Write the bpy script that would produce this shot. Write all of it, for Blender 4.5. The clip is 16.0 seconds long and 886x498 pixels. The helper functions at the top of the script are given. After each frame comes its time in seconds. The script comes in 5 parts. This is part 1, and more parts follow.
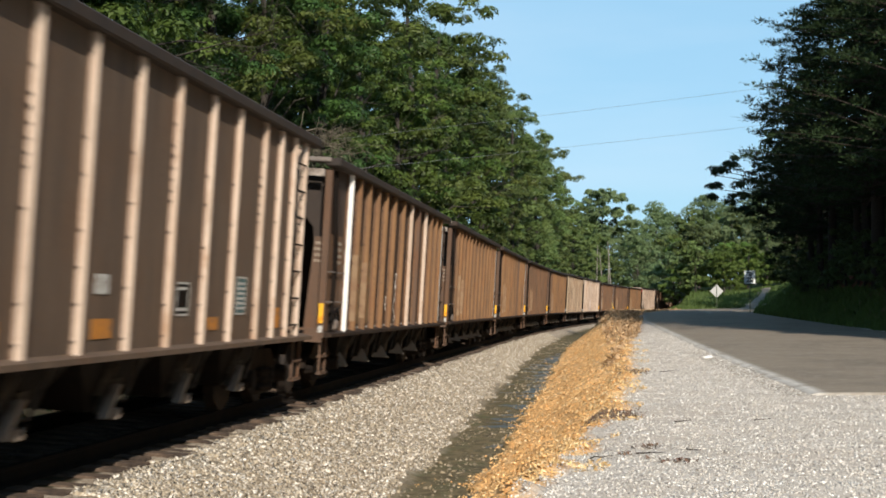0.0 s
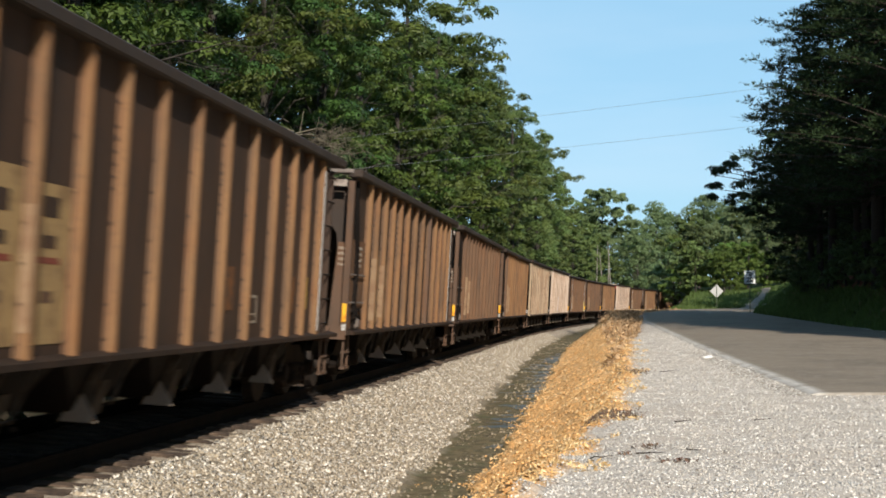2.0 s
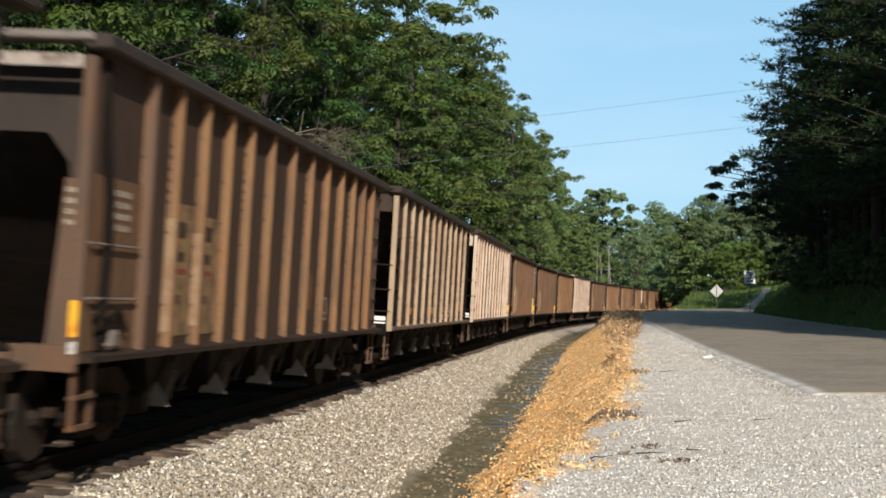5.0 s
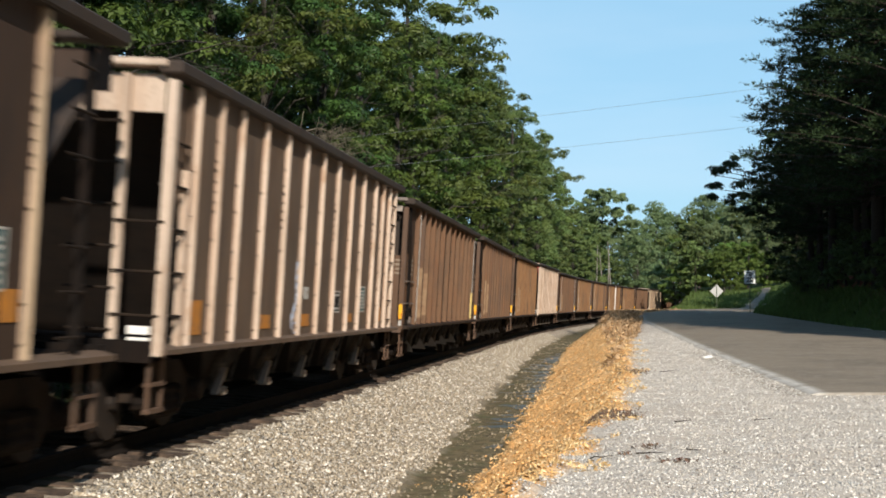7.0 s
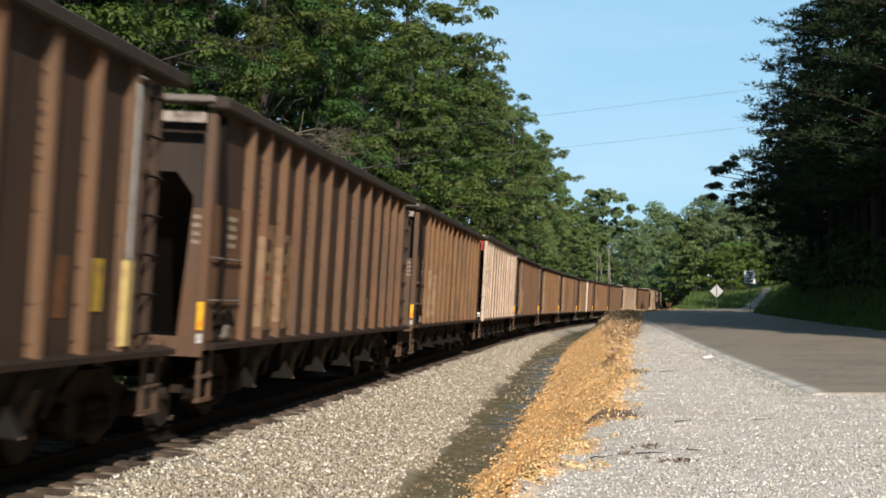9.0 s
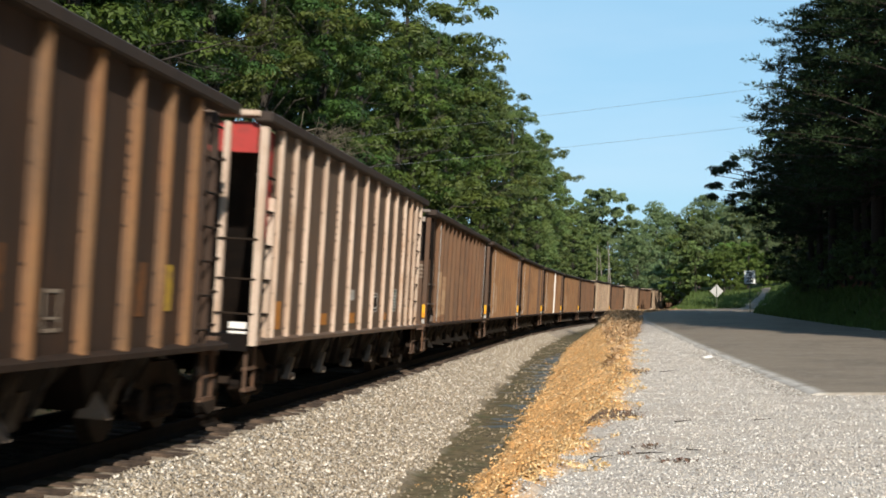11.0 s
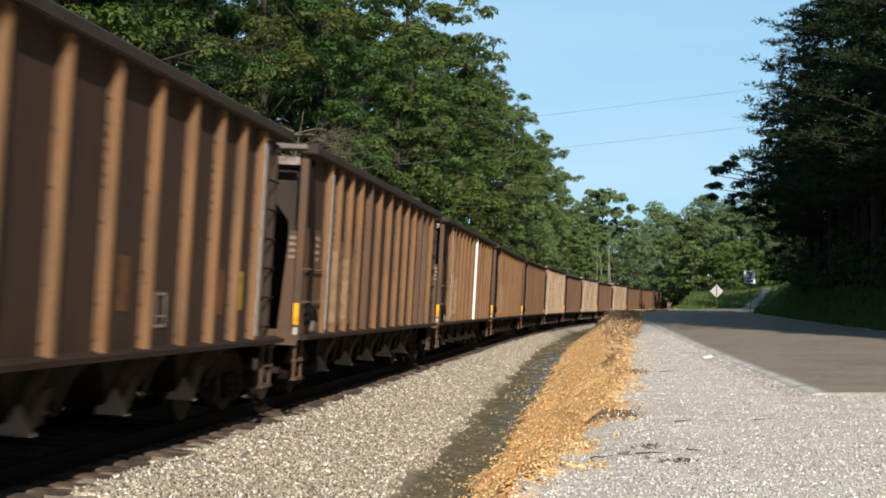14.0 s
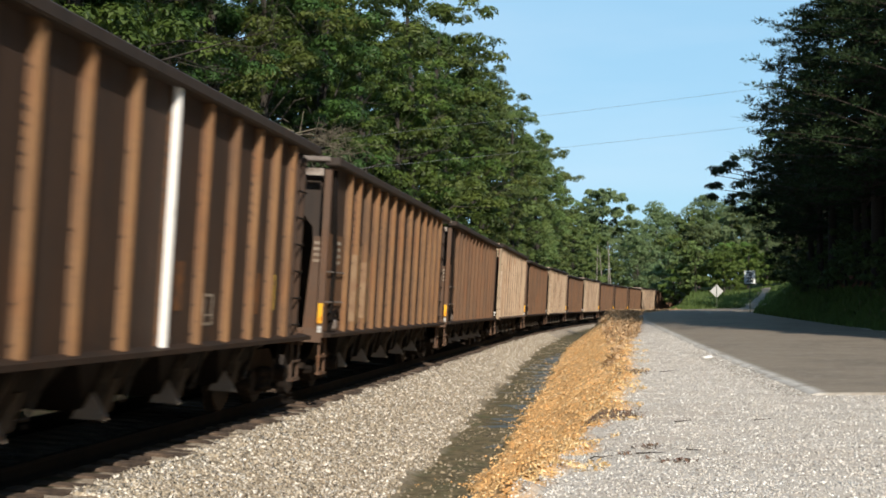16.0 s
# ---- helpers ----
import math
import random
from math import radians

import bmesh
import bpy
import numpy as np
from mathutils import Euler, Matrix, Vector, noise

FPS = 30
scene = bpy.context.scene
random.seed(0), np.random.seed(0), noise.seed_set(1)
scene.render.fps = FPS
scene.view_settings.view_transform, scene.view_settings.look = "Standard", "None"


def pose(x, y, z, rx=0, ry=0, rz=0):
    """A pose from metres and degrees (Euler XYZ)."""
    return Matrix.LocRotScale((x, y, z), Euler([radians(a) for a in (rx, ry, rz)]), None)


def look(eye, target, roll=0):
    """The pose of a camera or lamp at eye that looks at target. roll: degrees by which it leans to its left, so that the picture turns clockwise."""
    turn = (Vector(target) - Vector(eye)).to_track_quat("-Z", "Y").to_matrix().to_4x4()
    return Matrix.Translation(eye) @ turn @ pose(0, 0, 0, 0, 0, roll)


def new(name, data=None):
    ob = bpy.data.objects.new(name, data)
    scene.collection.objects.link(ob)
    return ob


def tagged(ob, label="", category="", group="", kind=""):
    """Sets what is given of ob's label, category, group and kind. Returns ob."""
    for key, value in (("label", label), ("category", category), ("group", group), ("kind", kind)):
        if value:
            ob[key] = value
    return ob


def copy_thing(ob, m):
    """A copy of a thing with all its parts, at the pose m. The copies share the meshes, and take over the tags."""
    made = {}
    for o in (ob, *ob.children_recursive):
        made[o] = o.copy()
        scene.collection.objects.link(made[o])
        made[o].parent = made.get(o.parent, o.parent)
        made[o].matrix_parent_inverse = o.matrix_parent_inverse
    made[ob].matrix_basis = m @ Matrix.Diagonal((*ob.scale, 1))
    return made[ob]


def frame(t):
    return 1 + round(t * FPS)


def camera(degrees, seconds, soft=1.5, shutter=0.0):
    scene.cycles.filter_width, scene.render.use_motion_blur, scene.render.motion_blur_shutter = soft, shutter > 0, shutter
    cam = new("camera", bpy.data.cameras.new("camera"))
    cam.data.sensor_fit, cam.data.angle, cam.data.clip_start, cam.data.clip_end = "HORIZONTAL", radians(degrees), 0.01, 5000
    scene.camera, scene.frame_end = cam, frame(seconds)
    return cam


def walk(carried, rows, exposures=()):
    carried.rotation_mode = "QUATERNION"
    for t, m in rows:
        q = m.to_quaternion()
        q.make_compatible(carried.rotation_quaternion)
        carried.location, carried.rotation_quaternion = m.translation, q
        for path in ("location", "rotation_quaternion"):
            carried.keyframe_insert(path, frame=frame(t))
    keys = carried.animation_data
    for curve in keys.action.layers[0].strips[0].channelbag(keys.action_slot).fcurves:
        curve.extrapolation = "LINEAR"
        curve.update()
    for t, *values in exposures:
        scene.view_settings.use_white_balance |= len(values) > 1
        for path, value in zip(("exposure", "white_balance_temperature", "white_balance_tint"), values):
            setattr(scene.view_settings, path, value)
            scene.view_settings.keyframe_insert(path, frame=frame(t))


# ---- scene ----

# World: metres; z = 0 is the top of the rails; the near track runs along +y at x = TRACK_X.
EYE = Vector((0.0, 0.0, 1.38))
FOV = 34.56
YAW, TILT = 6.83, 2.318
cam = camera(FOV, 16.0, soft=1.8, shutter=0.4)
CAM_POSE = pose(EYE.x, EYE.y, EYE.z, 90 + TILT, 0, YAW)
walk(cam, [(0.0, CAM_POSE), (16.0, CAM_POSE)])

# ---- light ----
SUN_ELEV, SUN_SIDE = 30.0, 20.0      # degrees up; degrees to the right of straight behind the view along -y
world = bpy.data.worlds.new("sky")
scene.world = world
world.use_nodes = True
wn = world.node_tree
sky = wn.nodes.new("ShaderNodeTexSky")
sky.sky_type, sky.sun_disc = "NISHITA", False
sky.sun_elevation = radians(SUN_ELEV)
sky.sun_rotation = radians(180 - SUN_SIDE)
sky.air_density, sky.dust_density, sky.ozone_density = 1.0, 0.4, 3.0
wn.nodes["Background"].inputs["Strength"].default_value = 0.104
# thin high cloud
wco, wmap, wnoise, wmix = (wn.nodes.new(n) for n in ("ShaderNodeTexCoord", "ShaderNodeMapping", "ShaderNodeTexNoise", "ShaderNodeMix"))
wmap.inputs["Scale"].default_value = (1.5, 1.5, 7.0)
wnoise.inputs["Scale"].default_value, wnoise.inputs["Detail"].default_value = 2.2, 7
wrange = wn.nodes.new("ShaderNodeMapRange")
wrange.inputs["From Min"].default_value, wrange.inputs["From Max"].default_value = 0.48, 0.75
wrange.inputs["To Max"].default_value = 0.22
wmix.data_type = "RGBA"
wmix.inputs["B"].default_value = (6.4, 7.6, 8.8, 1)
wn.links.new(wco.outputs["Generated"], wmap.inputs["Vector"])
wn.links.new(wmap.outputs["Vector"], wnoise.inputs["Vector"])
wn.links.new(wnoise.outputs["Fac"], wrange.inputs["Value"])
wn.links.new(wrange.outputs["Result"], wmix.inputs["Factor"])
whaze = wn.nodes.new("ShaderNodeMix")      # summer haze towards the horizon
whaze.data_type = "RGBA"
whaze.inputs["B"].default_value = (3.25, 6.0, 8.15, 1)
wsep, wlow = wn.nodes.new("ShaderNodeSeparateXYZ"), wn.nodes.new("ShaderNodeMapRange")
wlow.inputs["From Min"].default_value, wlow.inputs["From Max"].default_value = 0.22, 0.6
wlow.inputs["To Min"].default_value, wlow.inputs["To Max"].default_value = 0.72, 0.25
wn.links.new(wco.outputs["Generated"], wsep.inputs["Vector"])
wn.links.new(wsep.outputs["Z"], wlow.inputs["Value"])
wn.links.new(wlow.outputs["Result"], whaze.inputs["Factor"])
wn.links.new(sky.outputs["Color"], whaze.inputs["A"])
wn.links.new(whaze.outputs["Result"], wmix.inputs["A"])
wn.links.new(wmix.outputs["Result"], wn.nodes["Background"].inputs["Color"])
sun = new("sun", bpy.data.lights.new("sun", "SUN"))
sun.data.energy, sun.data.angle, sun.data.color = 5.0, radians(0.5), (1.0, 0.905, 0.785)
sa, se = radians(SUN_SIDE), radians(SUN_ELEV)
SUN_DIR = Vector((math.sin(sa) * math.cos(se), -math.cos(sa) * math.cos(se), math.sin(se)))
sun.matrix_world = look(SUN_DIR * 60, (0, 0, 0))
scene.view_settings.exposure = 0.2


# ---- materials ----
def material(name, base, rough=0.8, metal=0.0, vary=(), bump=(), spec=0.3):
    """base colour; vary: (scale, colour, low, high, detail) layers of noise; bump: (scale, strength, distance)."""
    m = bpy.data.materials.new(name)
    m.use_nodes = True
    t = m.node_tree
    b = t.nodes["Principled BSDF"]
    b.inputs["Roughness"].default_value, b.inputs["Metallic"].default_value = rough, metal
    b.inputs["Specular IOR Level"].default_value = spec
    geo = t.nodes.new("ShaderNodeTexCoord")
    rgb = t.nodes.new("ShaderNodeRGB")
    rgb.outputs[0].default_value = (*base, 1)
    out = rgb.outputs[0]
    for scale, colour, low, high, detail in vary:
        out = layer(t, out, noise_mask(t, geo.outputs["Object"], scale, low, high, detail), colour)
    t.links.new(out, b.inputs["Base Color"])
    last = None
    for scale, strength, distance in bump:
        n = t.nodes.new("ShaderNodeTexNoise")
        n.inputs["Scale"].default_value, n.inputs["Detail"].default_value = scale, 6
        t.links.new(geo.outputs["Object"], n.inputs["Vector"])
        bp = t.nodes.new("ShaderNodeBump")
        bp.inputs["Strength"].default_value, bp.inputs["Distance"].default_value = strength, distance
        t.links.new(n.outputs["Fac"], bp.inputs["Height"])
        if last:
            t.links.new(last, bp.inputs["Normal"])
        last = bp.outputs["Normal"]
    if last:
        t.links.new(last, b.inputs["Normal"])
    return m


def noise_mask(t, vec, scale, low, high, detail=5, stretch=None):
    if stretch:
        mp = t.nodes.new("ShaderNodeMapping")
        mp.inputs["Scale"].default_value = stretch
        t.links.new(vec, mp.inputs["Vector"])
        vec = mp.outputs["Vector"]
    n = t.nodes.new("ShaderNodeTexNoise")
    n.inputs["Scale"].default_value, n.inputs["Detail"].default_value = scale, detail
    n.inputs["Roughness"].default_value = 0.62
    t.links.new(vec, n.inputs["Vector"])
    r = t.nodes.new("ShaderNodeMapRange")
    r.inputs["From Min"].default_value, r.inputs["From Max"].default_value = low, high
    t.links.new(n.outputs["Fac"], r.inputs["Value"])
    return r.outputs["Result"]


def layer(t, under, mask, colour):
    mix = t.nodes.new("ShaderNodeMix")
    mix.data_type = "RGBA"
    t.links.new(mask, mix.inputs["Factor"])
    t.links.new(under, mix.inputs["A"])
    if isinstance(colour, tuple):
        mix.inputs["B"].default_value = (*colour, 1)
    else:
        t.links.new(colour, mix.inputs["B"])
    return mix.outputs["Result"]


def island_hue(m, spread_v, spread_h=0.02, objects=0.25):
    """Vary brightness from island to island and hue from thing to thing."""
    t = m.node_tree
    b = t.nodes["Principled BSDF"]
    src = b.inputs["Base Color"].links[0].from_socket
    geo, info, hsv = (t.nodes.new(n) for n in ("ShaderNodeNewGeometry", "ShaderNodeObjectInfo", "ShaderNodeHueSaturation"))
    v = t.nodes.new("ShaderNodeMapRange")
    v.inputs["To Min"].default_value, v.inputs["To Max"].default_value = 1 - spread_v, 1 + spread_v
    t.links.new(geo.outputs["Random Per Island"], v.inputs["Value"])
    o = t.nodes.new("ShaderNodeMapRange")
    o.inputs["To Min"].default_value, o.inputs["To Max"].default_value = 1 - objects, 1 + objects
    t.links.new(info.outputs["Random"], o.inputs["Value"])
    mul = t.nodes.new("ShaderNodeMath")
    mul.operation = "MULTIPLY"
    t.links.new(v.outputs["Result"], mul.inputs[0])
    t.links.new(o.outputs["Result"], mul.inputs[1])
    h = t.nodes.new("ShaderNodeMapRange")
    h.inputs["To Min"].default_value, h.inputs["To Max"].default_value = 0.5 - spread_h, 0.5 + spread_h
    t.links.new(info.outputs["Random"], h.inputs["Value"])
    t.links.new(mul.outputs[0], hsv.inputs["Value"])
    t.links.new(h.outputs["Result"], hsv.inputs["Hue"])
    t.links.new(src, hsv.inputs["Color"])
    t.links.new(hsv.outputs["Color"], b.inputs["Base Color"])
    return m


def leaf_material(name, base, other, glow=0.35, objects=0.25, spec=0.25):
    m = material(name, base, rough=0.5, vary=[(0.55, other, 0.42, 0.6, 4)], spec=spec)
    island_hue(m, 0.14, 0.015, objects)
    t = m.node_tree
    b = t.nodes["Principled BSDF"]
    tr, mix = t.nodes.new("ShaderNodeBsdfTranslucent"), t.nodes.new("ShaderNodeMixShader")
    t.links.new(b.inputs["Base Color"].links[0].from_socket, tr.inputs["Color"])
    mix.inputs["Fac"].default_value = glow
    t.links.new(b.outputs[0], mix.inputs[1])
    t.links.new(tr.outputs[0], mix.inputs[2])
    t.links.new(mix.outputs[0], t.nodes["Material Output"].inputs["Surface"])
    return m


def car_paint(name, base, rust, dust, rust_amount=0.5, spec=0.3):
    """Weathered car paint: rust blotches, streaks that run down, coal dust."""
    m = material(name, base, rough=0.72, bump=[(9, 0.25, 0.01), (60, 0.15, 0.004)], spec=spec)
    t = m.node_tree
    b = t.nodes["Principled BSDF"]
    out = b.inputs["Base Color"].links[0].from_socket
    co = t.nodes["Texture Coordinate"].outputs["Object"]
    info = t.nodes.new("ShaderNodeObjectInfo")
    add = t.nodes.new("ShaderNodeVectorMath")
    add.operation = "MULTIPLY_ADD"
    t.links.new(info.outputs["Random"], add.inputs[0])
    add.inputs[1].default_value = (31, 47, 19)
    t.links.new(co, add.inputs[2])
    co = add.outputs["Vector"]
    out = layer(t, out, noise_mask(t, co, 1.1, 0.62 - 0.25 * rust_amount, 0.72, 7), rust)
    out = layer(t, out, noise_mask(t, co, 3.0, 0.5, 0.78, 6, (1, 2.6, 0.16)), rust)
    out = layer(t, out, noise_mask(t, co, 2.2, 0.45, 0.8, 6, (1, 1.8, 0.3)), dust)
    out = layer(t, out, noise_mask(t, co, 26, 0.55, 0.85, 3), dust)
    t.links.new(out, b.inputs["Base Color"])
    return m


BROWN = car_paint("brown_car_paint", (0.21, 0.113, 0.051), (0.205, 0.096, 0.039), (0.075, 0.048, 0.031))
BROWN_MID = car_paint("dull_brown_car_paint", (0.142, 0.078, 0.042), (0.15, 0.07, 0.033), (0.062, 0.042, 0.03))
BROWN_DARK = car_paint("dark_brown_car_paint", (0.11, 0.066, 0.043), (0.13, 0.062, 0.03), (0.06, 0.045, 0.035))
# side sheets: darker base than the ribs
SHEET = car_paint("dark_brown_side_sheet", (0.05, 0.03, 0.02), (0.062, 0.032, 0.018), (0.024, 0.017, 0.013))
CREAM = car_paint("cream_car_paint", (0.55, 0.435, 0.345), (0.36, 0.22, 0.13), (0.3, 0.22, 0.16), 0.2)
CREAM_SHEET = car_paint("cream_car_brown_sheet", (0.125, 0.086, 0.06), (0.122, 0.074, 0.046), (0.06, 0.045, 0.035), 0.6)
# dark chord steel; on brown end sheets it also carries their shade
CHORD = car_paint("dark_chord_and_shaded_end", (0.045, 0.034, 0.028), (0.055, 0.037, 0.027), (0.024, 0.021, 0.019), spec=0.2)
WHITE = material("fresh_white_paint", (0.8, 0.78, 0.74), 0.6, vary=[(14, (0.5, 0.45, 0.4), 0.6, 0.8, 4)])
YELLOW = material("yellow_reflector", (0.8, 0.42, 0.03), 0.4, vary=[(8, (0.7, 0.25, 0.02), 0.5, 0.7, 3)])
ORANGE = material("faded_orange_paint", (0.5, 0.2, 0.03), 0.7, vary=[(9, (0.24, 0.13, 0.07), 0.5, 0.7, 4)])
RED = material("red_paint", (0.36, 0.04, 0.034), 0.6, vary=[(5, (0.22, 0.04, 0.035), 0.5, 0.7, 4)])
GREY_PLATE = material("grey_plate", (0.5, 0.5, 0.48), 0.6, vary=[(14, (0.2, 0.17, 0.14), 0.5, 0.75, 4)])
STENCIL = material("worn_stencil", (0.3, 0.255, 0.2), 0.8, vary=[(18, (0.16, 0.1, 0.065), 0.5, 0.65, 4)])
# truck, wheel and rail steel near black: under-train shade put into colour
TRUCK = material("shade_dark_cast_steel", (0.026, 0.018, 0.013), 0.85, vary=[(4, (0.01, 0.008, 0.007), 0.45, 0.65, 5)], bump=[(30, 0.3, 0.01)], spec=0.1)
STEEL = material("shade_dark_worn_wheel", (0.018, 0.014, 0.012), 0.8, 0.0, vary=[(8, (0.025, 0.017, 0.012), 0.45, 0.6, 4)])
RAIL = material("shade_dark_rail_steel", (0.013, 0.011, 0.01), 0.85, 0.0, vary=[(3, (0.022, 0.016, 0.012), 0.4, 0.7, 5)], spec=0.1)
TIE = material("weathered_tie", (0.1, 0.07, 0.05), 0.95, vary=[(2.5, (0.03, 0.023, 0.019), 0.45, 0.65, 6), (30, (0.2, 0.15, 0.11), 0.6, 0.8, 3)], bump=[(18, 0.6, 0.02)])
# hopper shade under the cars put into a near-black base
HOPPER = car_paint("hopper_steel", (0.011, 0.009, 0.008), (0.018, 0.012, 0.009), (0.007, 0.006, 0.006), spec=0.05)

LEAF = leaf_material("broad_leaf", (0.088, 0.13, 0.026), (0.042, 0.074, 0.016), 0.25)
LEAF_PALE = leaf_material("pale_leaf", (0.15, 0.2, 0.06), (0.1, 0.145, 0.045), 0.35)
LEAF_LIME = leaf_material("lime_leaf", (0.16, 0.24, 0.055), (0.115, 0.185, 0.042), 0.5)
LEAF_DEEP = leaf_material("deep_green_leaf", (0.058, 0.104, 0.024), (0.028, 0.056, 0.014), 0.22)
LEAF_OLIVE = leaf_material("olive_leaf", (0.108, 0.138, 0.03), (0.058, 0.084, 0.018), 0.26)
# distance haze put into a paler leaf colour
LEAF_FAR = leaf_material("hazed_far_leaf", (0.18, 0.235, 0.105), (0.15, 0.2, 0.09), 0.5)
LEAF_DUSK = leaf_material("dusky_leaf", (0.11, 0.145, 0.05), (0.07, 0.1, 0.038), 0.4)
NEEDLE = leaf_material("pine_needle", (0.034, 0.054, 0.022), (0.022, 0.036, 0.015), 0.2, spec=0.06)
BARK = material("bark", (0.055, 0.05, 0.043), 0.95, vary=[(3, (0.035, 0.028, 0.022), 0.4, 0.65, 6)], bump=[(14, 0.7, 0.03)])
# darker than pine bark is: the wood's shade put into it
PINE_BARK = material("dark_pine_bark", (0.06, 0.047, 0.038), 0.95, vary=[(14, (0.035, 0.028, 0.024), 0.45, 0.65, 4)], spec=0.1)
DRY_TWIG = material("dry_twig", (0.17, 0.15, 0.11), 0.95, vary=[(5, (0.085, 0.075, 0.055), 0.45, 0.65, 5)], spec=0.1)
PALE_BARK = material("pale_bark", (0.36, 0.33, 0.29), 0.9, vary=[(3, (0.2, 0.18, 0.15), 0.45, 0.65, 5)], bump=[(14, 0.5, 0.03)])


# ---- mesh helpers ----
def link_mesh(name, verts, faces, mat, parent=None, label="", smooth=False):
    me = bpy.data.meshes.new(name)
    me.from_pydata([tuple(v) for v in verts], [], [tuple(f) for f in faces])
    me.materials.append(mat)
    if smooth:
        me.shade_smooth()
    ob = new(name, me)
    if parent:
        ob.parent = parent
    if label:
        tagged(ob, label)
    return ob


def part(name, bm, mat, parent=None, label="", smooth=False):
    me = bpy.data.meshes.new(name)
    bm.to_mesh(me)
    bm.free()
    me.materials.append(mat)
    if smooth:
        me.shade_smooth()
    ob = new(name, me)
    if parent:
        ob.parent = parent
    if label:
        tagged(ob, label)
    return ob


def share(name, src, parent, x=0, y=0, z=0, m=None, mat=None):
    """Another object on the mesh of src."""
    ob = new(name, src.data)
    ob.parent = parent
    ob.matrix_basis = m if m is not None else pose(x, y, z)
    if "label" in src:
        ob["label"] = src["label"]
    if mat:
        ob.material_slots[0].link = "OBJECT"
        ob.material_slots[0].material = mat
    return ob


def box(bm, x0, x1, y0, y1, z0, z1, bevel=0.0):
    vs = [bm.verts.new((x, y, z)) for x in (x0, x1) for y in (y0, y1) for z in (z0, z1)]
    fs = [bm.faces.new([vs[i] for i in f]) for f in ((0, 1, 3, 2), (4, 6, 7, 5), (0, 4, 5, 1), (2, 3, 7, 6), (0, 2, 6, 4), (1, 5, 7, 3))]
    if bevel:
        edges = list({e for f in fs for e in f.edges})
        bmesh.ops.bevel(bm, geom=edges, offset=bevel, segments=1, affect="EDGES")


def prism(bm, outline, axis, a, b):
    """Extrude an outline of 2D points along an axis from a to b."""
    def put(p, d):
        q = list(p)
        q.insert(axis, d)
        return bm.verts.new(q)
    lo, hi = [put(p, a) for p in outline], [put(p, b) for p in outline]
    n = len(outline)
    faces = [bm.faces.new(lo), bm.faces.new(hi)]
    faces += [bm.faces.new((lo[i], lo[(i + 1) % n], hi[(i + 1) % n], hi[i])) for i in range(n)]
    bmesh.ops.recalc_face_normals(bm, faces=faces)


def rod(bm, p, q, r, r2=None, sides=6):
    p, q = Vector(p), Vector(q)
    r2 = r if r2 is None else r2
    w = (q - p).normalized()
    u = w.orthogonal().normalized()
    v = w.cross(u)
    rings = [[bm.verts.new(c + (u * math.cos(a) + v * math.sin(a)) * k) for a in [2 * math.pi * i / sides for i in range(sides)]] for c, k in ((p, r), (q, r2))]
    for i in range(sides):
        j = (i + 1) % sides
        bm.faces.new((rings[0][i], rings[0][j], rings[1][j], rings[1][i]))
    bm.faces.new(rings[0][::-1])
    bm.faces.new(rings[1])


def tube(points, radii, sides=7):
    """Rings of vertices along a bent line."""
    verts, faces = [], []
    pts = [np.array(p, float) for p in points]
    for i, p in enumerate(pts):
        d = pts[min(i + 1, len(pts) - 1)] - pts[max(i - 1, 0)]
        d /= np.linalg.norm(d) + 1e-9
        u = np.cross(d, (0.31, 0.87, 0.2))
        u /= np.linalg.norm(u) + 1e-9
        v = np.cross(d, u)
        for j in range(sides):
            a = 2 * math.pi * j / sides
            verts.append(p + radii[i] * (u * math.cos(a) + v * math.sin(a)))
    for i in range(len(pts) - 1):
        for j in range(sides):
            k = (j + 1) % sides
            faces.append((i * sides + j, i * sides + k, (i + 1) * sides + k, (i + 1) * sides + j))
    return verts, faces


# ---- the track's line ----
TRACK_X = -5.88
CURVE_AT, CURVE_R = 56.0, 1000.0
BANK = 3.3      # degrees that the track leans into its curve


def on_track(s, off=0.0, z=0.0):
    """Place and heading (radians, clockwise from +y) at s metres along the track, off metres to its right."""
    if s <= CURVE_AT:
        return Vector((TRACK_X + off, s, z)), 0.0
    a = (s - CURVE_AT) / CURVE_R
    return Vector((TRACK_X + CURVE_R - (CURVE_R - off) * math.cos(a), CURVE_AT + (CURVE_R - off) * math.sin(a), z)), a


def banked(off, z):
    """A point of the track's section after the lean, which turns about the near end of the ties."""
    a, b, k = off - 1.3, z + 0.1, radians(BANK)
    return 1.3 + a * math.cos(k) + b * math.sin(k), -0.1 - a * math.sin(k) + b * math.cos(k)


def track_offset(x, y):
    """Signed distance to the right of the track's centre, for places along it."""
    if y <= CURVE_AT:
        return x - TRACK_X
    return CURVE_R - math.hypot(x - (TRACK_X + CURVE_R), y - CURVE_AT)


def lerp(v, *pts):
    if v <= pts[0][0]:
        return pts[0][1]
    for (a, p), (b, q) in zip(pts, pts[1:]):
        if v <= b:
            k = (v - a) / (b - a)
            return p + (q - p) * k
    return pts[-1][1]


# ---- ground ----
ROAD_Y0 = 20.6


def shoulder_z(y):
    """Height of road and shoulder along the way."""
    return EYE.z - lerp(y, (-30, 1.3), (15, 1.3), (116, 0.24), (122, 0.15), (150, -1.9), (158, -2.05), (200, -1.2), (400, -1))


def road_left(y):
    return lerp(y, (-30, 3.4), (20.6, 2.9), (30, 2.52), (42.5, 2.17), (71, 1.53), (100, 1.9), (110, 3.6), (116, 6.0), (121, 10.5), (135, 13.1), (150, 15.3), (190, 27), (260, 60))


